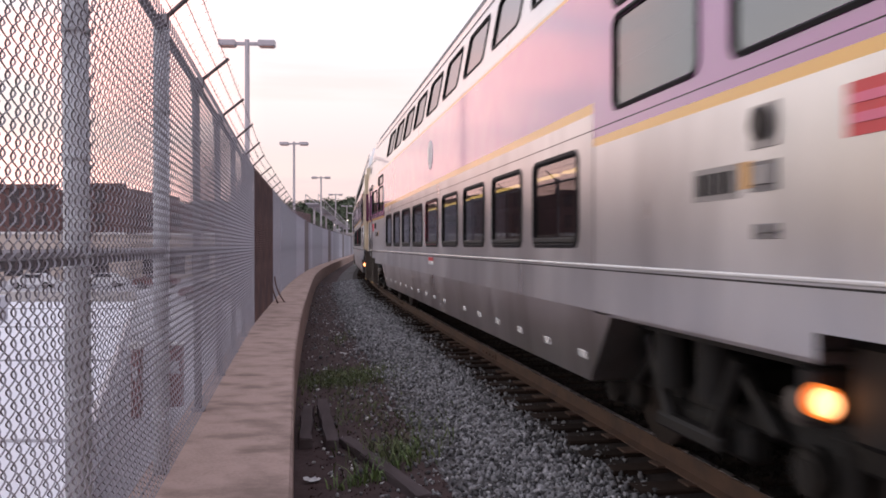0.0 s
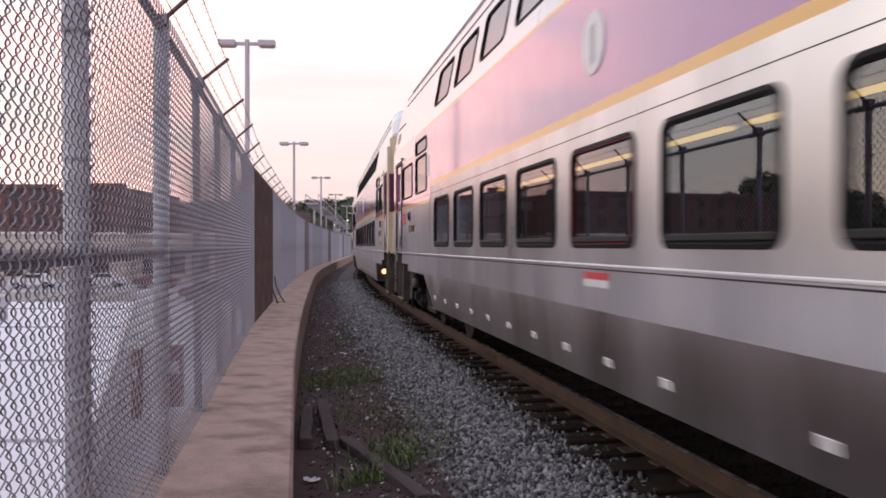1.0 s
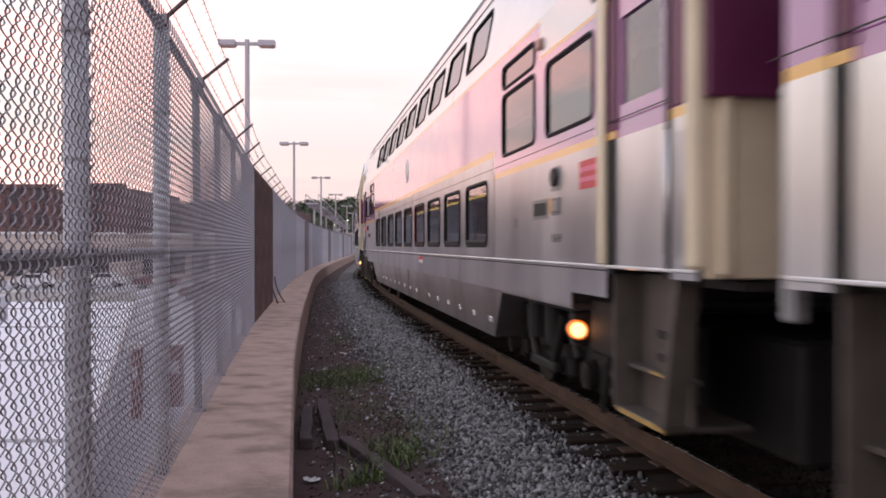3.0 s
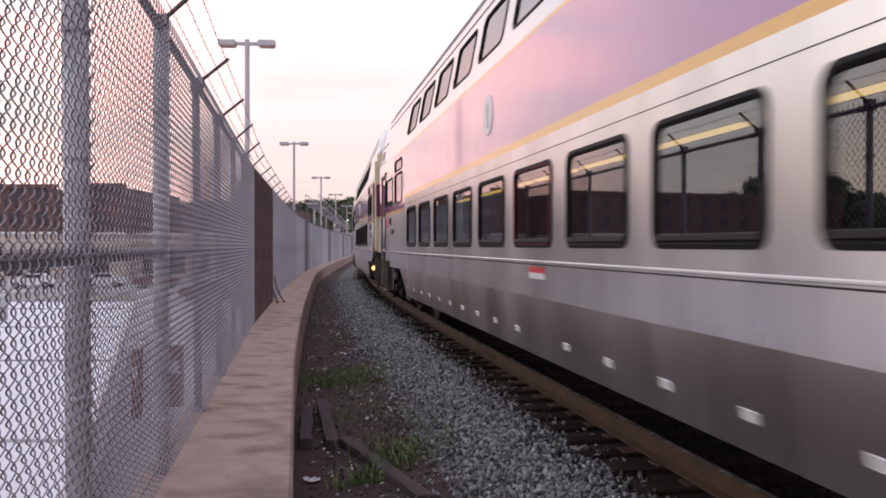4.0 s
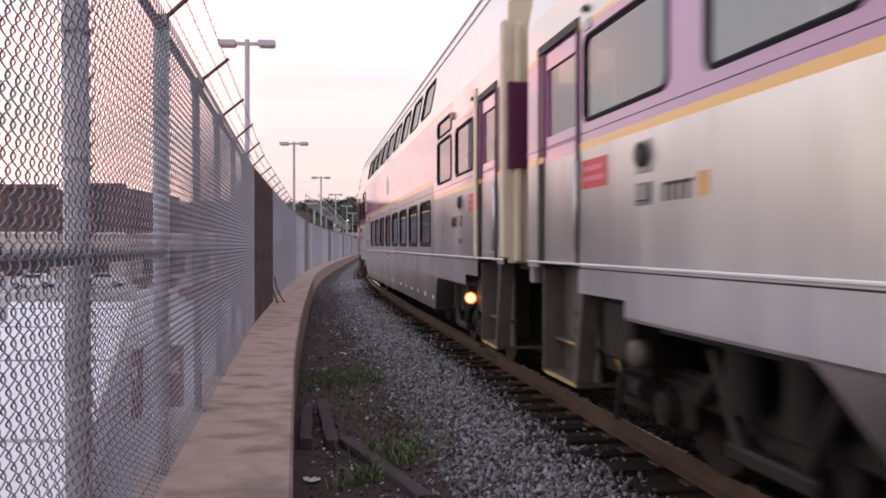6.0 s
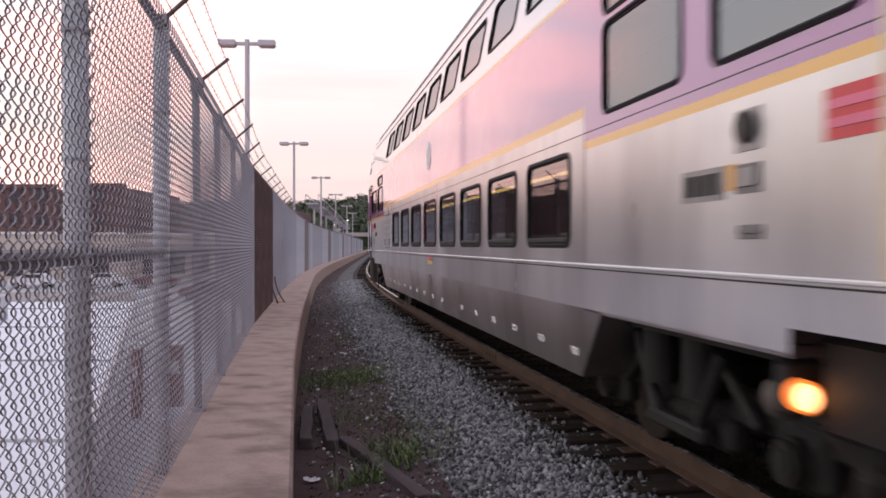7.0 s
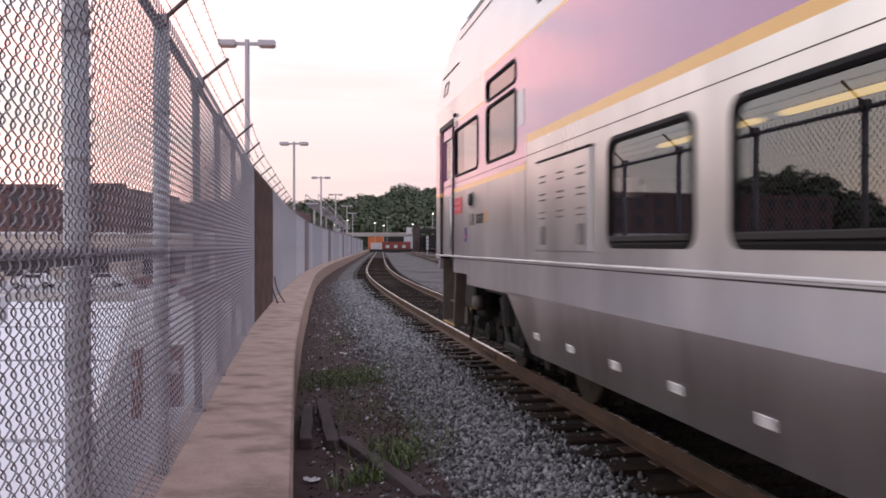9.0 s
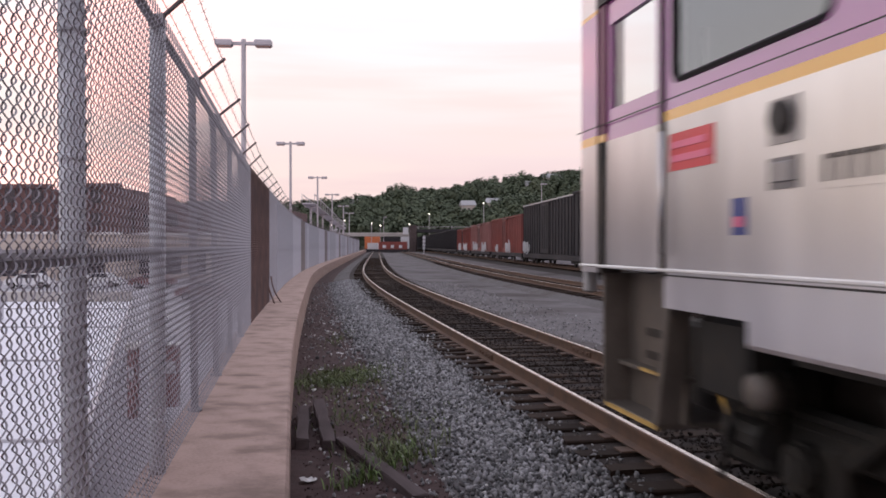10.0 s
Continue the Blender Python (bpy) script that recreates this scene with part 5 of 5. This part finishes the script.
def container(x, y, turn, material, length, height, label, marks=False):
    ob = thing("freight_container", label, "container", "containers beyond the overpass", m=pose(x, y, -0.4, 0, 0, turn))
    part("body", one(box, 0, length, -1.2, 1.2, 0.9, 0.9 + height, 0.03), material, ob)
    n = int(length / 0.6)
    rib = baked("rib", one(box, 0, 0.12, -1.26, -1.19, 0.95, 0.85 + height), material)
    for k in range(n):
        part("rib", rib, None, ob, m=pose(0.2 + k * 0.6, 0, 0))
    part("wagon_frame", one(box, -0.3, length + 0.3, -1.1, 1.1, 0.0, 0.88, 0.05), M_CARBLACK, ob, "low black wagon under it")
    if marks:
        bm = bmesh.new()
        for k in range(3):
            box(bm, 1.0 + k * 2.2, 1.9 + k * 2.2, -1.3, -1.25, 1.3, 2.1)
        part("graffiti", bm, M_PAINTMARK, ob)


container(-16.4, 233, 0, M_CARRED, 7.6, 2.1, "dark red freight car at the end of the yard", True)
container(-19.9, 238, 0, M_PAINTMARK, 2.9, 1.8, "pale tank-like freight car at the end of the yard")
container(-25.2, 290, 0, M_ORANGE, 5.2, 4.1, "orange container stack behind the overpass")
container(-19.6, 296, 0, M_CARBLACK, 6.0, 4.1, "dark container behind the overpass")
container(-13.2, 292, 0, M_PAINTMARK, 4.4, 4.1, "white container behind the overpass")


MAST = on_track(196, 10.9, -0.4)


def signal_mast():
    root = thing("signal_mast", "striped white signal mast beside the siding", "signal", m=MAST)
    part("mast", one(rod, (0, 0, 0), (0, 0, 4.3), 0.12, 8), M_POLE, root)
    for k in range(4):
        part("target_board", one(box, -0.32, 0.32, -0.12, -0.02, 1.1 + k * 0.8, 1.6 + k * 0.8, 0.03), M_PAINTMARK, root, "white board")


signal_mast()


# ---------------------------------------------------------------- leaves, woods and the hill
def leaf_cloud(centres, radii, per, size, rng):
    """Clumps of small leaf faces about irregular crowns: vertices and faces."""
    vs, fs = [], []
    base = 0
    for c, r in zip(centres, radii):
        n = per
        lobes = rng.uniform(-0.62, 0.62, (6, 3)) * np.array([r[0], r[1], r[2]])
        lob = lobes[rng.integers(0, 6, n)]
        d = rng.normal(0, 1, (n, 3)); d /= np.linalg.norm(d, axis=1)[:, None]
        p = np.array(c) + lob + d * np.array(r) * 0.52 * rng.uniform(0.55, 1.05, (n, 1))
        face = d * 1.1 + rng.normal(0, 0.25, (n, 3)) + np.array([0, 0, 0.7])
        a = np.cross(face, rng.normal(0, 1, (n, 3))); a /= np.linalg.norm(a, axis=1)[:, None]
        b = np.cross(face, a); b /= np.linalg.norm(b, axis=1)[:, None]
        sz = size * rng.uniform(0.55, 1.2, (n, 1))
        q = np.stack([p - a * sz, p + b * sz * 0.7, p + a * sz, p - b * sz * 0.7], 1).reshape(-1, 3)
        vs.append(q)
        fs.append(np.arange(n * 4).reshape(n, 4) + base)
        base += n * 4
    return np.concatenate(vs), np.concatenate(fs)


def quad_mesh(name, vs, fs, material):
    me = bpy.data.meshes.new(name)
    me.vertices.add(len(vs)); me.vertices.foreach_set("co", vs.ravel())
    me.loops.add(len(fs) * 4); me.loops.foreach_set("vertex_index", fs.ravel().astype(np.int32))
    me.polygons.add(len(fs)); me.polygons.foreach_set("loop_start", np.arange(0, len(fs) * 4, 4, dtype=np.int32))
    me.materials.append(material)
    me.update(calc_edges=True)
    return me


def ridge(x):
    """Height of the wooded ridge over x."""
    return float(np.interp(x, [-420, -300, -200, -80, -60, -30, -20, 0, 25, 60, 110, 250, 400], [20, 17, 16, 14.2, 15.6, 20, 22.6, 22.6, 25.6, 31, 38, 48, 48]))


def hill_z(x, y):
    k = min(max((y - 285) / 160, 0), 1)
    return -0.5 + (ridge(x) - 1.0) * (k * k * (3 - 2 * k)) + 1.2 * math.sin(x * 0.05) * k


def make_hill():
    xs, ys = np.arange(-460, 461, 20), np.array([284, 300, 320, 340, 360, 380, 400, 420, 445, 480, 560, 700])
    verts = [(x, y, hill_z(x, y)) for y in ys for x in xs]
    n = len(xs)
    faces = [(j * n + i, j * n + i + 1, (j + 1) * n + i + 1, (j + 1) * n + i) for j in range(len(ys) - 1) for i in range(n - 1)]
    tagged(new("hillside", from_arrays("hillside", verts, faces, M_HILL)), "dark wooded hillside beyond the rail yard", "hill", kind="structure")
    rng = np.random.default_rng(21)
    cs, rs = [], []
    for _ in range(1050):
        y = 292 + 175 * rng.random() ** 0.8
        x = rng.uniform(-0.36, 0.30) * y
        if -2 < x - 8 < 20 and 360 < y < 384:
            continue
        h = rng.uniform(4.2, 6.0)
        cs.append((x, y, hill_z(x, y) + h * 1.0))
        rs.append((h * 0.85, h * 0.85, h))
    # two crowns that stand over the ridge
    for x, y in ((-26, 440), (-21, 442), (-17, 441)):
        cs.append((x, y, hill_z(x, y) + 8.0)); rs.append((5.5, 5.5, 5.5))
    vs, fs = leaf_cloud(cs, rs, 520, 0.8, rng)
    tagged(new("far_woods", quad_mesh("far_woods", vs, fs, M_LEAF)), "dense dark green summer woods on the hillside", "woods", kind="stuff")
    # unseen leafy mound across the lot, added as the dark hump windows reflect
    cs, rs = [], []
    for _ in range(420):
        a = radians(rng.uniform(30, 80))
        d = rng.uniform(150, 190)
        hump = 9.5 * math.exp(-((math.degrees(a) - 40) / 5.5) ** 2) + 5.0
        x, y = -d * math.sin(a), d * math.cos(a)
        h = rng.uniform(2.8, 4.2)
        cs.append((x, y, -2.6 + hump * rng.uniform(0.25, 1.0) + 1.5)); rs.append((h, h, h))
    vs, fs = leaf_cloud(cs, rs, 420, 0.7, rng)
    tagged(new("lot_woods", quad_mesh("lot_woods", vs, fs, M_LEAF)), "unseen leafy mound beyond the parking lot, added for the window reflections", "woods", kind="stuff")


make_hill()


def house(x, y, w, d, h, turn, wall):
    z = min(hill_z(x - w / 2, y), hill_z(x + w / 2, y)) - 0.3
    root = thing("house", "small pale house among trees on the hillside", "house", "houses on the hill", m=pose(x, y, z, 0, 0, turn))
    part("wall", one(box, -w / 2, w / 2, -d / 2, d / 2, 0, h, 0.02), wall, root)
    bm = bmesh.new()
    p = [bm.verts.new(q) for q in ((-w / 2 - 0.4, -d / 2 - 0.4, h), (w / 2 + 0.4, -d / 2 - 0.4, h), (w / 2 + 0.4, d / 2 + 0.4, h), (-w / 2 - 0.4, d / 2 + 0.4, h), (-w / 2, 0, h + 2.2), (w / 2, 0, h + 2.2))]
    for q in ((0, 1, 5, 4), (2, 3, 4, 5), (1, 2, 5), (3, 0, 4), (3, 2, 1, 0)):
        bm.faces.new([p[k] for k in q])
    part("roof", bm, M_ROOF, root)
    for k in range(3):
        u = -w / 2 + w * (k + 0.5) / 3
        part("window", one(box, u - 0.6, u + 0.6, -d / 2 - 0.05, -d / 2 + 0.02, h * 0.45, h * 0.8), M_DARKWIN, root)


house(12, 366, 6, 5, 7.6, 10, M_CREAM)
house(24, 370, 8, 6, 7.0, -6, M_CREAM)
house(-36, 318, 9, 6, 4.6, 5, M_WSIGN)
house(44, 402, 8, 6, 7.5, 0, M_WSIGN)
house(57, 436, 10, 7, 7.5, 0, M_CREAM)
house(-42, 420, 8, 6, 8, 0, M_CREAM)


def far_light(x, y, z):
    root = thing("street_light", "distant lit street light on a thin pole", "street light", "distant lights", m=pose(x, y, -0.5))
    part("pole", one(rod, (0, 0, 0), (0, 0, z + 0.5), 0.09, 6), M_POLE, root)
    bm = bmesh.new()
    bmesh.ops.create_icosphere(bm, subdivisions=2, radius=0.24)
    bmesh.ops.scale(bm, vec=(1.2, 0.8, 0.55), verts=bm.verts)
    bmesh.ops.translate(bm, vec=(0, 0, z + 0.5), verts=bm.verts)
    part("bulb", bm, M_POINT, root, "small bright lamp")


for x, y, z in ((-22.5, 284, 9.0), (-19.5, 283, 8.2), (-10, 284, 8.6), (-3.4, 283, 12.0), (-36, 284, 8.4), (-30, 270, 9.5), (-44, 280, 10), (15, 292, 16)):
    far_light(x, y, z)


# ---------------------------------------------------------------- what lies below the wall, beyond the fence
def white_roof():
    """A low roof whose end runs off at a slant from the wall."""
    root = thing("low_building", "low building with a flat white membrane roof", "building", m=pose(-3.52, 8.0, -2.6))

    def slanted(name, material, label, *dims, parent=root):
        bm = one(box, *dims)
        for v in bm.verts:
            v.co.x -= 0.335 * v.co.y
        return part(name, bm, material, parent, label)
    slanted("wall", M_WROOF, "", -42, -0.2, -3.8, 30, 0, 1.45, 0.02)
    roof = slanted("roof", M_WROOF, "flat white roof", -42.2, 0, -4, 30.2, 1.46, 1.66, 0.03)
    for k in range(4):
        slanted("roof_seam", M_GREYSIGN, "", -42, -0.02, 2.85 + k * 7.6, 2.91 + k * 7.6, 1.662, 1.70, parent=roof)
    slanted("roof_edge", M_GREYSIGN, "", -0.10, 0.02, -4, 30.2, 1.64, 1.74, 0.02, parent=roof)
    slanted("parapet", M_BRIDGE, "", -42.2, 0, 30.2, 30.6, 1.3, 2.1, 0.02)
    for x, y in ((-12, 20), (-18, 26), (-22, 18)):
        part("roof_vent", one(box, x, x + 0.9, y, y + 0.9, 1.66, 2.5, 0.05), M_GREYSIGN, root)


white_roof()


def brick_block(x0, x1, y, z1, storeys, label, band=True):
    """Brick building with a cream ground floor."""
    root = thing("brick_building", label, "building", "brick buildings across the lot", m=pose(0, 0, -2.6))
    part("wall", one(box, x0, x1, y, y + 22, 5.6 if band else 0, z1, 0.05), M_BRICK, root)
    if band:
        part("ground_floor", one(box, x0 - 0.15, x1 + 0.15, y - 0.2, y + 22, 0, 5.55, 0.05), M_CREAM, root, "cream ground floor")
        part("cornice", one(box, x0 - 0.3, x1 + 0.3, y - 0.45, y, 5.45, 5.75, 0.03), M_WSIGN, root)
    part("parapet", one(box, x0 - 0.2, x1 + 0.2, y - 0.25, y + 0.3, z1, z1 + 0.5, 0.03), M_BRICK, root)
    base = 5.6 if band else 1
    sh = (z1 - base) / storeys
    pane_me = baked("window", one(box, -0.6, 0.6, -0.06, 0.02, 0, 1.6), M_DARKWIN)
    sill_me = baked("sill", one(box, -0.75, 0.75, -0.16, 0.02, -0.14, 0.0), M_BRICK)
    u = x0 + 1.8
    while u < x1 - 1.2:
        for s in range(storeys):
            w = part("window", pane_me, None, root, m=pose(u, y, base + s * sh + 0.9))
            part("sill", sill_me, None, w)
        if band:
            part("shopfront", one(box, u - 1.1, u + 1.1, y - 0.27, y - 0.18, 0.6, 3.2), M_DARKWIN, root)
        u += 3.1


brick_block(-92, -45.2, 100, 10.8, 2, "dark red brick building with a cream ground floor")
brick_block(-43.3, -38.6, 104, 11.2, 2, "narrow dark brick building with a cream ground floor")
brick_block(-38.4, -20.0, 108, 8.9, 1, "low brick building with a cream ground floor")


def parked_car(x, y, turn, paint, label):
    root = thing("car", label, "car", "cars in the lot", m=pose(x, y, -2.6, 0, 0, turn))
    bm = bmesh.new()
    prof = [(-2.1, 0.35), (-2.15, 0.75), (-1.9, 0.95), (-1.3, 1.0), (-0.7, 1.42), (0.8, 1.45), (1.6, 1.0), (2.1, 0.9), (2.15, 0.4)]
    vs = [bm.verts.new((a, b, z)) for b in (-0.85, 0.85) for a, z in prof]
    n = len(prof)
    for k in range(n):
        q = (k + 1) % n
        bm.faces.new((vs[k], vs[q], vs[n + q], vs[n + k]))
    bm.faces.new(vs[:n][::-1]); bm.faces.new(vs[n:])
    part("body", bm, paint, root)
    for yy in (-0.87, 0.86):
        part("side_window", one(box, -0.75, 0.95, yy, yy + 0.012, 1.02, 1.36, 0.0), M_DARKWIN, root)
        for xx in (-1.35, 1.35):
            wh = part("wheel", one(rod, (xx, yy - 0.05, 0.32), (xx, yy + 0.05, 0.32), 0.32, 16), M_BLACK, root)
            part("rim", one(rod, (xx, yy - 0.065, 0.32), (xx, yy + 0.065, 0.32), 0.19, 12), M_GALV, wh)


def lot_stripes():
    """Painted bay lines on the asphalt below the wall."""
    root = thing("lot_markings", "worn white painted bay lines on the lot asphalt", "road marking", m=pose(0, 0, -2.6))
    for k in range(7):
        x, y = -13.6 - 1.05 * k, 34.0 + 7.5 * k
        part("bay_line", one(box, -0.06, 0.06, 0, 5.2, 0.004, 0.008), M_PAPER, root, m=pose(x, y, 0, 0, 0, 9))


lot_stripes()

M_CARWHITE = mat("car_white", (0.7, 0.7, 0.72), 0.3, coat=0.6)
M_CARRUBY = mat("car_red", (0.16, 0.055, 0.055), 0.4, coat=0.4)
for x, y, turn, p, lab in ((-40, 84, 5, M_CARWHITE, "white parked car in the lot"), (-34, 86, 5, M_CARWHITE, "white parked car in the lot"),
                           (-47, 82, 5, M_CARWHITE, "white parked car in the lot"), (-28, 84, 5, M_CARRUBY, "dark red parked car in the lot"),
                           (-18, 66, 8, M_CARRUBY, "dark red parked car in the lot"), (-15.5, 70, 8, M_CARWHITE, "white parked car in the lot")):
    parked_car(x, y, turn, p, lab)


# ---------------------------------------------------------------- timbers, weeds and litter by the kerb
def on_ground(x, y):
    k = centre(y)[1]
    o = (x - centre(y)[0]) / math.sqrt(1 + k * k)
    return bed_height(max(o, -3.5))


def timber(x, y, length, w, h, turn, tilt, label):
    bm = one(box, -w / 2, w / 2, -length / 2, length / 2, 0, h, 0.012)
    r = random.Random(int(x * 100))
    bmesh.ops.subdivide_edges(bm, edges=[e for e in bm.edges if e.calc_length() > length * 0.6], cuts=6)
    for v in bm.verts:
        v.co += Vector((r.uniform(-1, 1), 0, r.uniform(-1, 1))) * 0.008
    ob = part("timber", bm, M_WOOD, m=pose(x, y, on_ground(x, y) - 0.01, tilt, 0, turn))
    tagged(ob, label, "timber", "old timbers by the kerb")


timber(-1.455, 9.15, 1.7, 0.13, 0.12, 8, 0.5, "short grey weathered timber lying in the dirt")
timber(-1.24, 9.15, 1.9, 0.13, 0.14, 11, 2.0, "short grey weathered timber lying in the dirt")
timber(-0.55, 7.43, 2.1, 0.13, 0.08, 23, 0.3, "long weathered timber lying in the dirt")


def weeds(name, spots, label, seed, material=None):
    rng = np.random.default_rng(seed)
    vs, fs = [], []
    for cx, cy, rx, ry, n, h0, h1 in spots:
        for _ in range(n):
            x, y = cx + rng.normal(0, rx), cy + rng.normal(0, ry)
            z = on_ground(x, y)
            h = rng.uniform(h0, h1)
            a = rng.uniform(0, 6.28)
            lean = rng.uniform(0.25, 1.3) * h
            w = rng.uniform(0.003, 0.008)
            dx, dy = math.cos(a), math.sin(a)
            px, py = -dy * w, dx * w
            b = len(vs)
            vs += [(x - px, y - py, z), (x + px, y + py, z), (x + dx * lean * 0.4 + px, y + dy * lean * 0.4 + py, z + h * 0.6),
                   (x + dx * lean * 0.4 - px, y + dy * lean * 0.4 - py, z + h * 0.6), (x + dx * lean, y + dy * lean, z + h * 0.9)]
            fs += [(b, b + 1, b + 2, b + 3), (b + 3, b + 2, b + 4)]
    tagged(new(name, from_arrays(name, vs, fs, material or M_GRASS)), label, "weeds", kind="stuff")


weeds("weeds", [(-1.42, 12.5, 0.38, 0.50, 2600, 0.02, 0.09), (-0.42, 7.9, 0.20, 0.30, 300, 0.05, 0.18), (-0.95, 9.7, 0.30, 0.4, 260, 0.02, 0.08),
                (-0.30, 9.0, 0.25, 0.5, 220, 0.02, 0.09), (-2.1, 17.5, 0.12, 0.8, 150, 0.03, 0.1), (-1.0, 10.6, 0.3, 0.4, 160, 0.02, 0.07)],
      "sparse green weeds growing in the dirt by the kerb", 31)
weeds("grass_tuft", [(-0.78, 6.95, 0.07, 0.06, 40, 0.05, 0.12), (-0.62, 7.1, 0.08, 0.08, 60, 0.07, 0.17), (-0.46, 7.4, 0.09, 0.10, 60, 0.07, 0.17), (-0.32, 7.9, 0.08, 0.16, 50, 0.05, 0.14)],
      "bright green tuft of long grass in the dirt", 32, M_TUFT)


def litter(x, y, size, seed):
    r = random.Random(seed)
    bm = bmesh.new()
    bmesh.ops.create_grid(bm, x_segments=3, y_segments=3, size=size)
    for v in bm.verts:
        v.co += Vector((r.uniform(-0.3, 0.3) * size, r.uniform(-0.3, 0.3) * size, r.uniform(0, 0.7) * size))
    ob = part("litter", bm, M_PAPER, m=pose(x, y, on_ground(x, y) + 0.005, 0, 0, r.uniform(0, 180)))
    tagged(ob, "crumpled scrap of pale paper on the dirt", "litter", "scraps of litter")


for k, (px, py) in enumerate(((551, 850), (575, 770), (590, 590), (600, 596), (605, 628), (585, 592), (640, 640), (668, 658), (580, 575), (545, 745), (612, 630), (560, 690),
                              (700, 700), (640, 545), (575, 655), (630, 590), (660, 600), (720, 860))):
    d = (1.55 + 0.40) * 1520 / (py - 435)
    litter((px - 784) * d / 1520, d, 0.035 if k not in (0, 2, 3) else 0.06, k)


def red_box(x, y, w, h, label, cap):
    root = thing("standpipe_box", label, "standpipe", m=pose(x, y, -0.94))
    part("body", one(box, -w / 2, w / 2, -0.08, 0.08, 0, h, 0.02), M_CARRUBY, root)
    part("cap", one(box, -w / 2 - 0.03, w / 2 + 0.03, -0.10, 0.10, h, h + cap, 0.02), M_PAPER, root, "pale cap")
    part("plate", one(box, -w / 2 + 0.03, w / 2 - 0.03, -0.09, -0.075, h * 0.55, h * 0.75), M_GREYSIGN, root)


red_box(-4.42, 12.4, 0.13, 1.0, "slim dark red standpipe box with a pale cap on the roof", 0.1)
red_box(-4.16, 13.3, 0.26, 0.95, "rusty red cabinet standing on the white roof", 0.04)


# ---------------------------------------------------------------- what moves
def travelled(t):
    return 7.935 * t - 0.058 * t * t


def rear_of_train(t):
    return 13.73 + travelled(9.0) - travelled(t)


def coach_pose(s_rear):
    """A rigid body carried on its two bogies; s counts away from the camera, so the front lies nearer."""
    a, b = along(s_rear - 3.73), along(s_rear - 21.87)
    d = (b - a).normalized()
    origin = a - d * 3.73
    return pose(origin.x, origin.y, 0.0, 0, 0, math.degrees(math.atan2(d.y, d.x)))


def motions():
    times = [0.5 * k for k in range(21)]
    for k, car in enumerate(COACHES):
        walk(car, [(t, coach_pose(rear_of_train(t) - PITCH * (2 - k))) for t in times])
    turns = [k / 15 for k in range(151)]
    for w in WHEELS:
        at = w.matrix_basis.translation.copy()
        walk(w, [(t, pose(at.x, at.y, at.z, 0, math.degrees(travelled(t) / 0.457), 0)) for t in turns])


motions()
